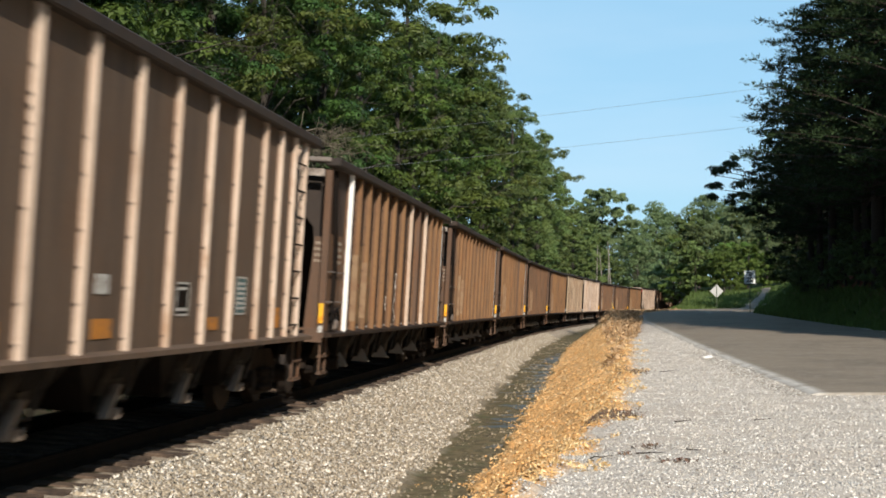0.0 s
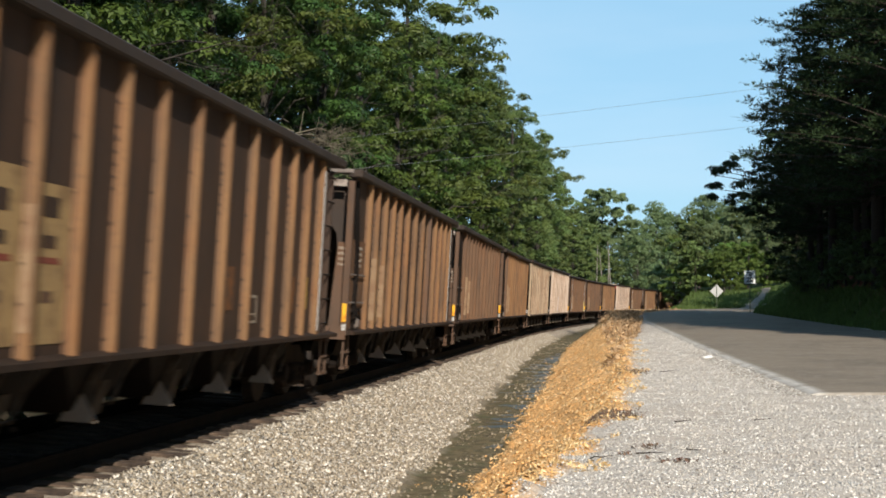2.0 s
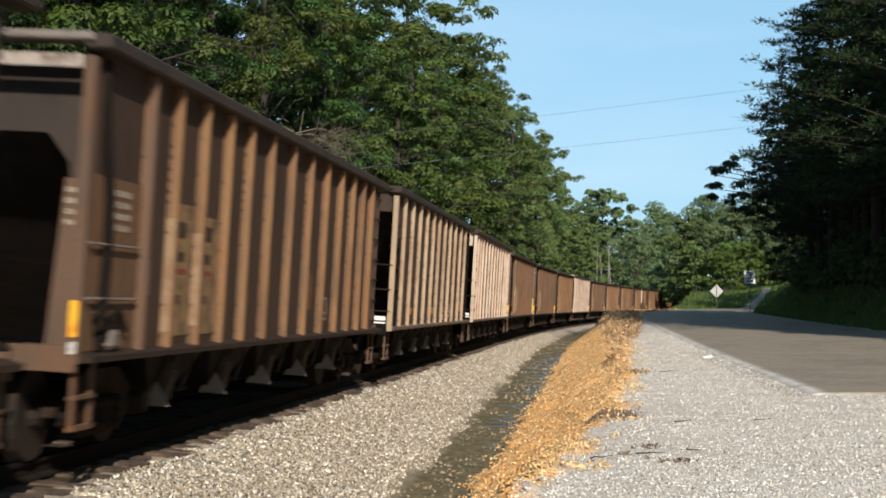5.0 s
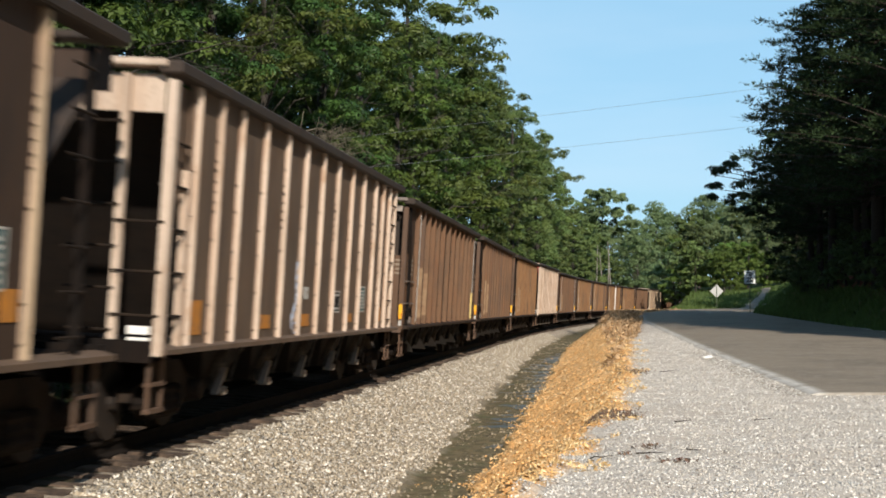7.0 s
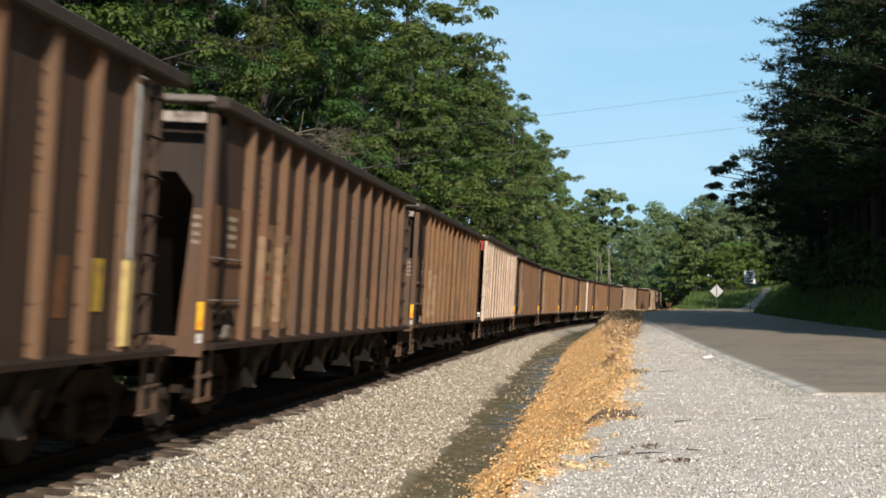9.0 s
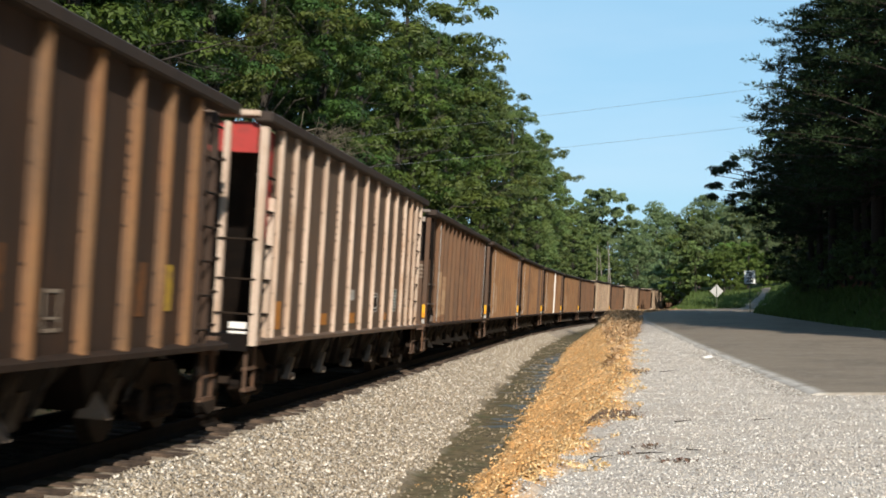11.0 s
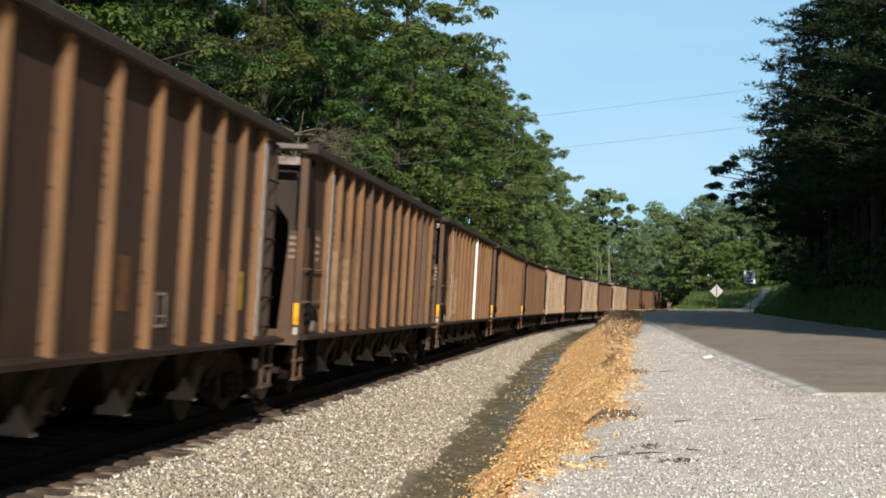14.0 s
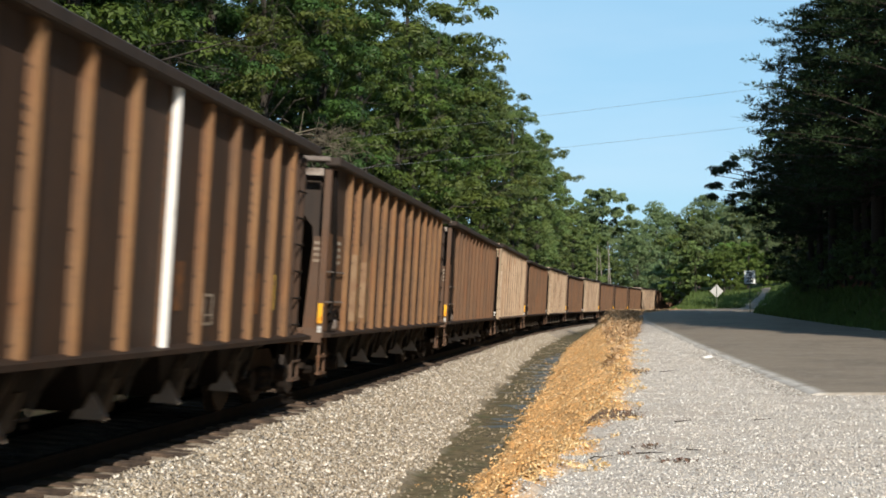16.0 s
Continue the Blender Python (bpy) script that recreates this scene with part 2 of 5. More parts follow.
def road_right(y):
    return lerp(y, (-30, 9.6), (50, 9.5), (75, 9.3), (98, 9.2), (108, 11.2), (121, 11.6), (135, 13.8), (150, 16.1), (190, 29.5), (260, 63))


def crest_off(y):
    """Distance of the bank's crest from the track's centre."""
    return 0.16 * noise.noise((0.7, y * 0.45, 5)) + 0.13 * noise.noise((0.2, y * 1.3, 8)) + lerp(y, (0, 4.9), (10, 5.1), (16.6, 5.7), (25, 6.15), (40, 6.2), (60, 5.98), (80, 5.4), (105, 4.2), (130, 5.7))


def foot_off(y):
    """Distance of the bank's ragged foot from the track's centre."""
    return lerp(y, (0, 4.1), (17, 4.1), (38, 4.0), (61, 3.78), (80, 3.55), (120, 3.1)) + 0.2 * noise.noise((3.7, y * 0.5, 2)) + 0.16 * noise.noise((5.2, y * 1.5, 7))


def rough(x, y):
    """Small unevenness of the ground near the camera's view."""
    if not (-8 < x < 14 and -20 < y < 160):
        return 0.0
    n = noise.noise((x * 1.7, y * 1.7, 0.3)) * 0.03 + noise.noise((x * 6, y * 6, 4)) * 0.012
    off = track_offset(x, y)
    if abs(off) < 1.5 or x > road_left(y) - 0.5 and y > ROAD_Y0 - 1:
        return n * 0.25
    foot = foot_off(y)
    if foot < off < crest_off(y) + 0.2 and y < 110:
        n = n * 2.4 + noise.noise((x * 3.1, y * 2.1, 9)) * 0.1 + noise.noise((x * 1.2, y * 0.7, 3)) * 0.06
    return n


def ground_z(x, y):
    off = track_offset(x, y)
    sh = shoulder_z(y)
    ditch_z = EYE.z - lerp(y, (0, 2.36), (17, 2.36), (49, 2.1), (72, 1.95), (120, 1.75), (200, 1.7))
    bank_foot = foot_off(y)
    crest = crest_off(y)
    toe = lerp(y, (0, 3.15), (17, 3.19), (49, 2.68), (72, 2.3), (120, 2.2))
    if off < -1.6:
        z = lerp(-off, (1.6, -0.04), (3.0, -0.7), (4.2, -0.9), (7, -0.3), (14, 1.0), (40, 3), (200, 8), (1500, 12))
        return z
    if off <= 1.6:
        return lerp(off, (-1.6, -0.04), (1.3, -0.195), (1.6, -0.195))
    flat = lerp(off, (1.6, -0.2), (1.75, -0.24), (toe, ditch_z), (bank_foot, ditch_z - 0.02), (crest, sh - 0.03), (crest + 0.9, sh))
    if y > 128:      # past the road's bend the land between them is grassy and level
        k = min(1.0, (y - 128) / 14)
        flat = flat * (1 - k) + lerp(off, (1.6, -0.2), (4.0, -0.45), (9, 0.3), (16, 1.4), (60, 4), (200, 8)) * k
    if 96 < y < 160 and x < road_left(y) and off > 2:
        flat = min(flat, EYE.z - lerp(y, (96, 0.42), (112, 0.36), (160, 0.3)))
    rr = road_right(y)
    if x > rr + 0.3:
        up = lerp(x - rr, (0.3, 0), (0.9, 0.15), (2.7, 2.2), (5.5, 3.0), (12, 3.7), (60, 6), (1500, 20)) * lerp(y, (92, 1), (112, 0.45))
        up *= 1 + 0.18 * noise.noise((x * 0.5, y * 0.3, 1))
        flat = sh + up
    if y > 118 and x < road_left(y) + 0.5:      # grassy rise inside the bend
        k = max(0.0, min(1.0, (x - 0.0395 * y) / 2.2)) * max(0.0, min(1.0, (y - 118) / 6))
        flat = flat * (1 - k) + lerp(y, (118, 1.2), (135, 1.75), (160, 3.0), (200, 5)) * k
    if y > 116:
        rl = road_left(y)
        if x > rl - 3:
            k = max(0.0, min(1.0, (x - rl + 3) / 3))
            flat = flat * (1 - k) + (sh - 0.02 if x < rr + 0.3 else flat) * k
    return flat


def ground_material():
    m = material("ground", (0.05, 0.075, 0.02), 0.95, vary=[(1.3, (0.085, 0.1, 0.03), 0.45, 0.7, 5), (0.25, (0.12, 0.085, 0.045), 0.55, 0.75, 4)],
                 bump=[(6, 0.5, 0.05), (18, 0.7, 0.03), (45, 0.6, 0.015)], spec=0.15)
    t = m.node_tree
    b = t.nodes["Principled BSDF"]
    out = b.inputs["Base Color"].links[0].from_socket
    co = t.nodes["Texture Coordinate"].outputs["Object"]

    def zone(name, under, base, marks, soft=0.5):
        at = t.nodes.new("ShaderNodeAttribute")
        at.attribute_name = name
        n = t.nodes.new("ShaderNodeTexNoise")
        n.inputs["Scale"].default_value, n.inputs["Detail"].default_value = 2.4, 8
        t.links.new(co, n.inputs["Vector"])
        mad = t.nodes.new("ShaderNodeMath")
        mad.operation = "MULTIPLY_ADD"
        t.links.new(n.outputs["Fac"], mad.inputs[0])
        mad.inputs[1].default_value = 0.9
        mad.inputs[2].default_value = -0.45
        s = t.nodes.new("ShaderNodeMath")
        t.links.new(mad.outputs[0], s.inputs[0])
        t.links.new(at.outputs["Fac"], s.inputs[1])
        r = t.nodes.new("ShaderNodeMapRange")
        r.inputs["From Min"].default_value, r.inputs["From Max"].default_value = 0.5 - soft / 2, 0.5 + soft / 2
        t.links.new(s.outputs[0], r.inputs["Value"])
        rgb = t.nodes.new("ShaderNodeRGB")
        rgb.outputs[0].default_value = (*base, 1)
        col = rgb.outputs[0]
        for scale, colour, low, high, detail in marks:
            col = layer(t, col, noise_mask(t, co, scale, low, high, detail), colour)
        return layer(t, under, r.outputs["Result"], col)

    out = zone("gravel", out, (0.62, 0.56, 0.48), [(38, (0.36, 0.32, 0.27), 0.45, 0.6, 3), (60, (0.8, 0.77, 0.73), 0.52, 0.66, 3), (1.6, (0.43, 0.385, 0.325), 0.48, 0.66, 6), (0.45, (0.52, 0.46, 0.39), 0.45, 0.6, 4), (90, (0.3, 0.27, 0.25), 0.58, 0.68, 2)], 0.25)
    out = zone("dirt", out, (0.34, 0.2, 0.115), [(9, (0.12, 0.08, 0.05), 0.45, 0.65, 6), (30, (0.33, 0.24, 0.14), 0.55, 0.7, 3)])
    out = zone("earth", out, (0.2, 0.075, 0.04), [(5, (0.09, 0.045, 0.025), 0.45, 0.65, 5), (0.8, (0.06, 0.07, 0.025), 0.5, 0.66, 5)])
    # dark leaf litter that also carries the shade under and beyond the train
    out = zone("litter", out, (0.05, 0.038, 0.024), [(6, (0.03, 0.035, 0.015), 0.45, 0.65, 5), (25, (0.09, 0.065, 0.04), 0.55, 0.7, 3)])
    out = zone("clay", out, (0.78, 0.43, 0.16), [(7, (0.84, 0.55, 0.26), 0.48, 0.66, 6), (22, (0.36, 0.19, 0.075), 0.5, 0.66, 4), (1.2, (0.75, 0.58, 0.36), 0.55, 0.7, 5), (55, (0.85, 0.66, 0.4), 0.58, 0.72, 3), (90, (0.42, 0.24, 0.1), 0.6, 0.72, 2)], 0.3)
    out = zone("ballast", out, (0.42, 0.365, 0.285), [(22, (0.21, 0.16, 0.12), 0.42, 0.6, 3), (30, (0.62, 0.55, 0.45), 0.55, 0.7, 3), (1.5, (0.3, 0.25, 0.19), 0.5, 0.75, 5)], 0.25)
    out = zone("mud", out, (0.15, 0.118, 0.066), [(5, (0.085, 0.07, 0.04), 0.45, 0.6, 5), (16, (0.24, 0.2, 0.13), 0.56, 0.72, 4), (2, (0.1, 0.1, 0.05), 0.5, 0.7, 5)], 0.6)
    t.links.new(out, b.inputs["Base Color"])
    return m


def spaced(*runs):
    """Coordinates in runs of (start, end, step)."""
    out = []
    for a, b, d in runs:
        n = max(1, round((b - a) / d))
        out += [a + (b - a) * i / n for i in range(n)]
    return out + [runs[-1][1]]


def build_ground():
    xs = spaced((-2500, -400, 300), (-400, -60, 40), (-60, -20, 4), (-20, -8, 1), (-8, -5, 0.4), (-5, 5, 0.13), (5, 12, 0.5), (12, 40, 2), (40, 120, 10), (120, 2500, 300))
    ys = spaced((-2000, -200, 300), (-200, -20, 15), (-20, 9, 2), (9, 34, 0.16), (34, 75, 0.4), (75, 160, 1.2), (160, 300, 5), (300, 3500, 200))
    zones = {k: [] for k in ("gravel", "clay", "ballast", "mud", "dirt", "litter", "earth")}
    verts = []
    for y in ys:
        rl, rr = road_left(y), road_right(y)
        toe = lerp(y, (0, 3.15), (17, 3.19), (49, 2.68), (72, 2.3), (120, 2.2))
        foot = foot_off(y)
        crest = crest_off(y)
        for x in xs:
            off = track_offset(x, y)
            z = ground_z(x, y)
            g = c = b = mu = d = li = e = 0.0
            if off < -2.1 and -60 < off and y < 230:
                li = 1.0
            if -2.1 < off < toe + 0.15:
                b = 1.0 if abs(off) > 1.35 else lerp(off, (-1.3, 0.8), (-1.1, 0.0), (0.95, 0.0), (1.2, 1.0))
                # bed between the rails darkened for the shade under the train
                li = 1.0
                mu = lerp(off, (toe - 0.35, 0.0), (toe + 0.1, 0.8)) if off > 0 else 0.0
            elif off >= toe + 0.15 and y < 128:
                mu = lerp(off, (toe - 0.3, 0.6), (toe, 1.0), (foot - 0.1, 1.0), (foot + 0.15, 0.0))
                c = lerp(off, (foot - 0.2, 0), (foot + 0.1, 1.0), (crest - 0.15, 1.0), (crest + 0.45, 0.0)) * lerp(y, (75, 1), (95, 0.25))
                xg = lerp(y, (36, 0.4), (50, 1.0), (80, 1.7), (110, 5.0))
                d = lerp(off, (crest - 1, 0), (crest - 0.2, 0.95)) * lerp(y, (33, 0), (46, 0.8), (70, 1)) * lerp(x, (xg - 0.4, 1), (xg + 0.3, 0)) * lerp(y, (95, 1), (108, 0)) if x < rl else 0
                if off > crest - 0.2 and x < rr + (0.5 if y < 26 else 0.1):
                    g = lerp(y, (70, 1.0), (88, 0.0)) if x < rl + 0.3 or y < ROAD_Y0 else 1.0
            if -0.6 < x - rl < -0.15 and 20.5 < y < 36:
                mu = 0.4
            if y > 100 and off > toe and x < 0.0395 * y + 0.4 and y < 240:
                d = max(d, lerp(y, (100, 0.6), (112, 1.0)))
            if 0.9 < x - rr < 9 and 44 < y < 118:
                d = 0.55 + lerp(y, (60, 0), (66, 0.12), (82, 0.12), (90, 0)) + 0.3 * noise.noise((x * 0.4, y * 0.2, 3))
                e = lerp(x - rr, (1.4, 0), (2.0, 0.75), (4, 0.75), (6, 0.3))
            z += rough(x, y)
            if rl + 0.12 < x < rr - 0.1 and y > ROAD_Y0 + 0.1:
                z -= 0.12
            verts.append((x, y, z))
            for k, v in zip(zones, (g, c, b, mu, d, li, e)):
                zones[k].append(v)
    w = len(xs)
    faces = [(j * w + i, j * w + i + 1, (j + 1) * w + i + 1, (j + 1) * w + i) for j in range(len(ys) - 1) for i in range(w - 1)]
    ob = link_mesh("ground", verts, faces, ground_material(), smooth=True)
    for k, v in zones.items():
        a = ob.data.attributes.new(k, "FLOAT", "POINT")
        a.data.foreach_set("value", v)
    return tagged(ob, "grass, gravel shoulder, orange clay bank, muddy ditch and track bed", "ground", kind="structure")


def asphalt_material():
    m = material("old_asphalt", (0.215, 0.178, 0.134), 0.9, vary=[(60, (0.3, 0.255, 0.195), 0.5, 0.7, 3), (0.5, (0.17, 0.14, 0.107), 0.45, 0.65, 5), (4, (0.28, 0.245, 0.2), 0.5, 0.7, 6)],
                 bump=[(70, 0.4, 0.006), (2, 0.2, 0.02)], spec=0.25)
    t = m.node_tree
    b = t.nodes["Principled BSDF"]
    at = t.nodes.new("ShaderNodeAttribute")
    at.attribute_name = "edge_dust"
    co = t.nodes["Texture Coordinate"].outputs["Object"]
    mul = t.nodes.new("ShaderNodeMath")
    mul.operation = "MULTIPLY"
    t.links.new(at.outputs["Fac"], mul.inputs[0])
    t.links.new(noise_mask(t, co, 2.7, 0.3, 0.55, 8), mul.inputs[1])
    t.links.new(layer(t, b.inputs["Base Color"].links[0].from_socket, mul.outputs[0], (0.58, 0.55, 0.5)), b.inputs["Base Color"])
    return m


def build_road():
    ys = [ROAD_Y0, ROAD_Y0 + 0.1] + spaced((ROAD_Y0 + 0.35, 60, 0.7), (60, 160, 2.0), (160, 260, 5))
    ks = [0, 0.018, 0.036, 0.045, 0.055, 0.075, 0.1, 0.2, 0.3, 0.4, 0.5, 0.6, 0.7, 0.8, 0.9, 0.98, 1]
    verts, faces, pale = [], [], []
    n = len(ks)
    for y in ys:
        rl, rr = road_left(y), road_right(y)
        for i, k in enumerate(ks):
            crown = 0.03 * (1 - (2 * k - 1) ** 2) - (0.025 if i in (0, n - 1) else 0)
            wob = 0.05 * noise.noise((1.3, y * 0.9, 2)) if i < 2 else 0
            verts.append((rl - 0.15 + (rr - rl + 0.3) * k + wob, y, shoulder_z(y) + 0.025 + crown))
            pale.append(max(lerp(k, (0.0, 0.6), (0.018, 1.0), (0.036, 0.3), (0.045, 0.0)) * lerp(y, (48, 1), (75, 0.3)), lerp(y, (ROAD_Y0 + 0.02, 0.4), (ROAD_Y0 + 0.1, 0.0))))
    top = len(verts)
    verts += [(x, y, z - 0.12) for x, y, z in verts]
    pale += pale
    for j in range(len(ys) - 1):
        for i in range(n - 1):
            a = j * n + i
            faces.append((a, a + 1, a + n + 1, a + n))
        faces.append((j * n, (j + 1) * n, top + (j + 1) * n, top + j * n))
        faces.append((j * n + n - 1, top + j * n + n - 1, top + (j + 1) * n + n - 1, (j + 1) * n + n - 1))
    faces += [(i, top + i, top + i + 1, i + 1) for i in range(n - 1)]
    ob = link_mesh("road", verts, faces, asphalt_material())
    at = ob.data.attributes.new("edge_dust", "FLOAT", "POINT")
    at.data.foreach_set("value", pale)
    return tagged(ob, "worn grey-brown two-lane asphalt road with a faded pale edge", "road", kind="structure")


build_ground()
build_road()


# ---- loose stones ----
def stone_field(name, places, sizes, mat, label, category, seed, small=False):
    """Many small stones joined: squashed, jittered octahedra. places: (n, 3)."""
    rng = np.random.default_rng(seed)
    n = len(places)
    base = np.array([(1, 0, 0), (-1, 0, 0), (0, 1, 0), (0, -1, 0), (0, 0, 1), (0, 0, -1)], float)
    tri = np.array([(0, 2, 4), (2, 1, 4), (1, 3, 4), (3, 0, 4), (2, 0, 5), (1, 2, 5), (3, 1, 5), (0, 3, 5)])
    if small:      # chips of four faces
        base = np.array([(1, 0.2, -0.4), (-0.7, 0.8, -0.4), (-0.5, -0.9, -0.4), (0, 0, 0.9)])
        tri = np.array([(0, 1, 3), (1, 2, 3), (2, 0, 3), (0, 2, 1)])
    c = len(base)
    v = base[None] * (0.65 + 0.7 * rng.random((n, c, 1))) + rng.normal(0, 0.22, (n, c, 3))
    q = rng.normal(size=(n, 4))
    q /= np.linalg.norm(q, axis=1, keepdims=True)
    w, x, y, z = q.T
    rot = np.stack([1 - 2 * (y * y + z * z), 2 * (x * y - z * w), 2 * (x * z + y * w), 2 * (x * y + z * w), 1 - 2 * (x * x + z * z), 2 * (y * z - x * w),
                    2 * (x * z - y * w), 2 * (y * z + x * w), 1 - 2 * (x * x + y * y)], 1).reshape(n, 3, 3)
    v = np.einsum("nij,nkj->nki", rot, v) * sizes[:, None, None]
    v[:, :, 2] *= 0.8
    v += places[:, None, :]
    faces = (tri[None] + c * np.arange(n)[:, None, None]).reshape(-1, 3)
    ob = raw_mesh(name, v.reshape(-1, 3), faces, mat)
    return tagged(ob, label, category, kind="stuff")


def raw_mesh(name, verts, faces, mat, parent=None):
    me = bpy.data.meshes.new(name)
    k = faces.shape[1]
    me.vertices.add(len(verts))
    me.vertices.foreach_set("co", np.ascontiguousarray(verts, dtype=np.float32).ravel())
    me.loops.add(faces.size)
    me.loops.foreach_set("vertex_index", np.ascontiguousarray(faces, dtype=np.int32).ravel())
    me.polygons.add(len(faces))
    me.polygons.foreach_set("loop_start", np.arange(0, faces.size, k, dtype=np.int32))
    me.update(calc_edges=True)
    me.validate()
    me.materials.append(mat)
    ob = new(name, me)
    if parent:
        ob.parent = parent
    return ob


def stone_material(name, base, dark, light):
    m = material(name, base, 0.9, vary=[(25, dark, 0.5, 0.75, 3)], spec=0.2)
    island_hue(m, 0.42, 0.0, 0.0)
    t = m.node_tree
    hsv = t.nodes["Hue/Saturation/Value"]
    geo = t.nodes["Geometry"]
    src = hsv.inputs["Color"].links[0].from_socket
    wn2 = t.nodes.new("ShaderNodeTexWhiteNoise")
    wn2.noise_dimensions = "1D"
    t.links.new(geo.outputs["Random Per Island"], wn2.inputs["W"])
    r = t.nodes.new("ShaderNodeMapRange")
    r.inputs["From Min"].default_value, r.inputs["From Max"].default_value = 0.6, 1.0
    t.links.new(wn2.outputs["Value"], r.inputs["Value"])
    t.links.new(layer(t, src, r.outputs["Result"], light), hsv.inputs["Color"])
    return m


BALLAST = stone_material("ballast_stone", (0.37, 0.315, 0.235), (0.13, 0.1, 0.075), (0.76, 0.71, 0.63))
GRAVEL = stone_material("gravel_stone", (0.61, 0.57, 0.515), (0.26, 0.24, 0.215), (0.82, 0.8, 0.76))
CLAY = stone_material("clay_clod", (0.72, 0.43, 0.18), (0.36, 0.2, 0.085), (0.84, 0.64, 0.37))


def scatter(n, x0, x1, y0, y1, seed, keep, bias=1.0):
    """Places on the ground, thinner with distance."""
    rng = np.random.default_rng(seed)
    out = []
    while len(out) < n:
        x = x0 + (x1 - x0) * rng.random()
        y = y0 + (y1 - y0) * rng.random() ** bias
        if keep(x, y):
            out.append((x, y, ground_z(x, y) + rough(x, y)))
    return np.array(out)


def bed(x, y):
    off = track_offset(x, y)
    edge = lerp(y, (0, 3.1), (17, 3.15), (49, 2.65), (72, 2.3)) + 0.3 * noise.noise((x * 0.8, y * 0.5, 8)) + 0.15 * noise.noise((x * 3, y * 2, 8))
    return 1.34 + 0.3 * noise.noise((x * 2, y * 2.5, 3)) < off < edge


p = scatter(70000, -4.8, -2.0, 11.5, 84, 1, bed, 1.9)
s = np.random.default_rng(2).uniform(0.016, 0.036, len(p))
p[:, 2] += s * 0.3
stone_field("ballast_stones", p, s, BALLAST, "loose tan and grey crushed ballast stones", "ballast", 3, small=True)


def pad(x, y):
    off = track_offset(x, y)
    crest = crest_off(y)
    return off > crest + 0.05 + 0.25 * noise.noise((x, y * 0.7, 3)) and (x < road_left(y) - 0.12 + 0.12 * noise.noise((x * 0.5, y * 0.8, 6)) or y < ROAD_Y0 - 0.1)


p = scatter(84000, -1.0, 5.2, 9.0, 50, 5, pad, 1.7)
s = 0.005 + 0.013 * np.random.default_rng(6).random(len(p)) ** 2.6
p[:, 2] += s * 0.3 + np.array([0.03 if y > ROAD_Y0 and x > road_left(y) - 0.15 else 0.0 for x, y in p[:, :2]])
stone_field("gravel_stones", p, s, GRAVEL, "loose pale grey crushed gravel on the shoulder", "gravel", 7, small=True)


def bank(x, y):
    off = track_offset(x, y)
    crest = crest_off(y)
    return foot_off(y) - 0.12 < off < crest + 0.1


p = scatter(42000, -2.2, 0.6, 9.0, 80, 8, bank, 1.5)
s = 0.008 + 0.026 * np.random.default_rng(9).random(len(p)) ** 4
p[:, 2] += s * 0.4
stone_field("clay_clods", p, s, CLAY, "crumbled orange clay clods on the ditch bank", "clay", 10, small=True)


def ditch(x, y):
    off = track_offset(x, y)
    toe = lerp(y, (0, 3.15), (17, 3.19), (49, 2.68), (72, 2.3))
    return toe - 0.2 < off < lerp(y, (17, 4.2), (38, 4.1), (61, 3.9)) and noise.noise((x * 1.5, y * 0.6, 1)) > -0.1


p = scatter(3600, -3.6, -1.7, 13, 80, 12, ditch, 1.4)
s = 0.006 + 0.04 * np.random.default_rng(13).random(len(p)) ** 4
p[:, 2] += s * 0.2
RUBBLE = stone_material("muddy_rubble", (0.24, 0.195, 0.13), (0.13, 0.1, 0.065), (0.42, 0.36, 0.27))
stone_field("ditch_rubble", p, s, RUBBLE, "stray stones and rubble in the muddy ditch", "rubble", 14)


def foot(x, y):
    off = track_offset(x, y) - foot_off(y)
    return -0.75 < off < 0.1 and noise.noise((x * 1.1, y * 0.5, 4)) > -0.05 + 0.5 * abs(off)


p = scatter(230, -2.8, -1.0, 12, 60, 19, foot, 1.3)
s = 0.01 + 0.032 * np.random.default_rng(20).random(len(p)) ** 3
p[:, 2] += s * 0.3
stone_field("fallen_clods", p, s, CLAY, "orange and pale clods fallen from the bank into the ditch", "clay", 21)


def ditch_water():
    """A shallow film of standing water that fills the low spots of the ditch."""
    ys = spaced((9, 34, 0.5), (34, 62, 1.0))
    verts, faces = [], []
    for y in ys:
        toe = lerp(y, (0, 3.15), (17, 3.19), (49, 2.68), (72, 2.3))
        z = EYE.z - lerp(y, (0, 2.36), (17, 2.36), (49, 2.1), (72, 1.95)) - lerp(y, (22, 0.034), (28, 0.016), (45, 0.014))
        verts += [on_track(y, toe + (foot_off(y) + 0.1 - toe) * k)[0] + Vector((0, 0, z)) for k in (0, 0.5, 1)]
    faces = [(j * 3 + i, j * 3 + i + 1, j * 3 + i + 4, j * 3 + i + 3) for j in range(len(ys) - 1) for i in range(2)]
    m = material("muddy_water", (0.05, 0.047, 0.024), 0.38, vary=[(1.5, (0.075, 0.064, 0.034), 0.45, 0.65, 4)], bump=[(7, 0.2, 0.02), (25, 0.2, 0.01)], spec=0.35)
    return tagged(link_mesh("water", verts, faces, m), "shallow olive-brown standing water in the ditch", "water", kind="structure")


ditch_water()


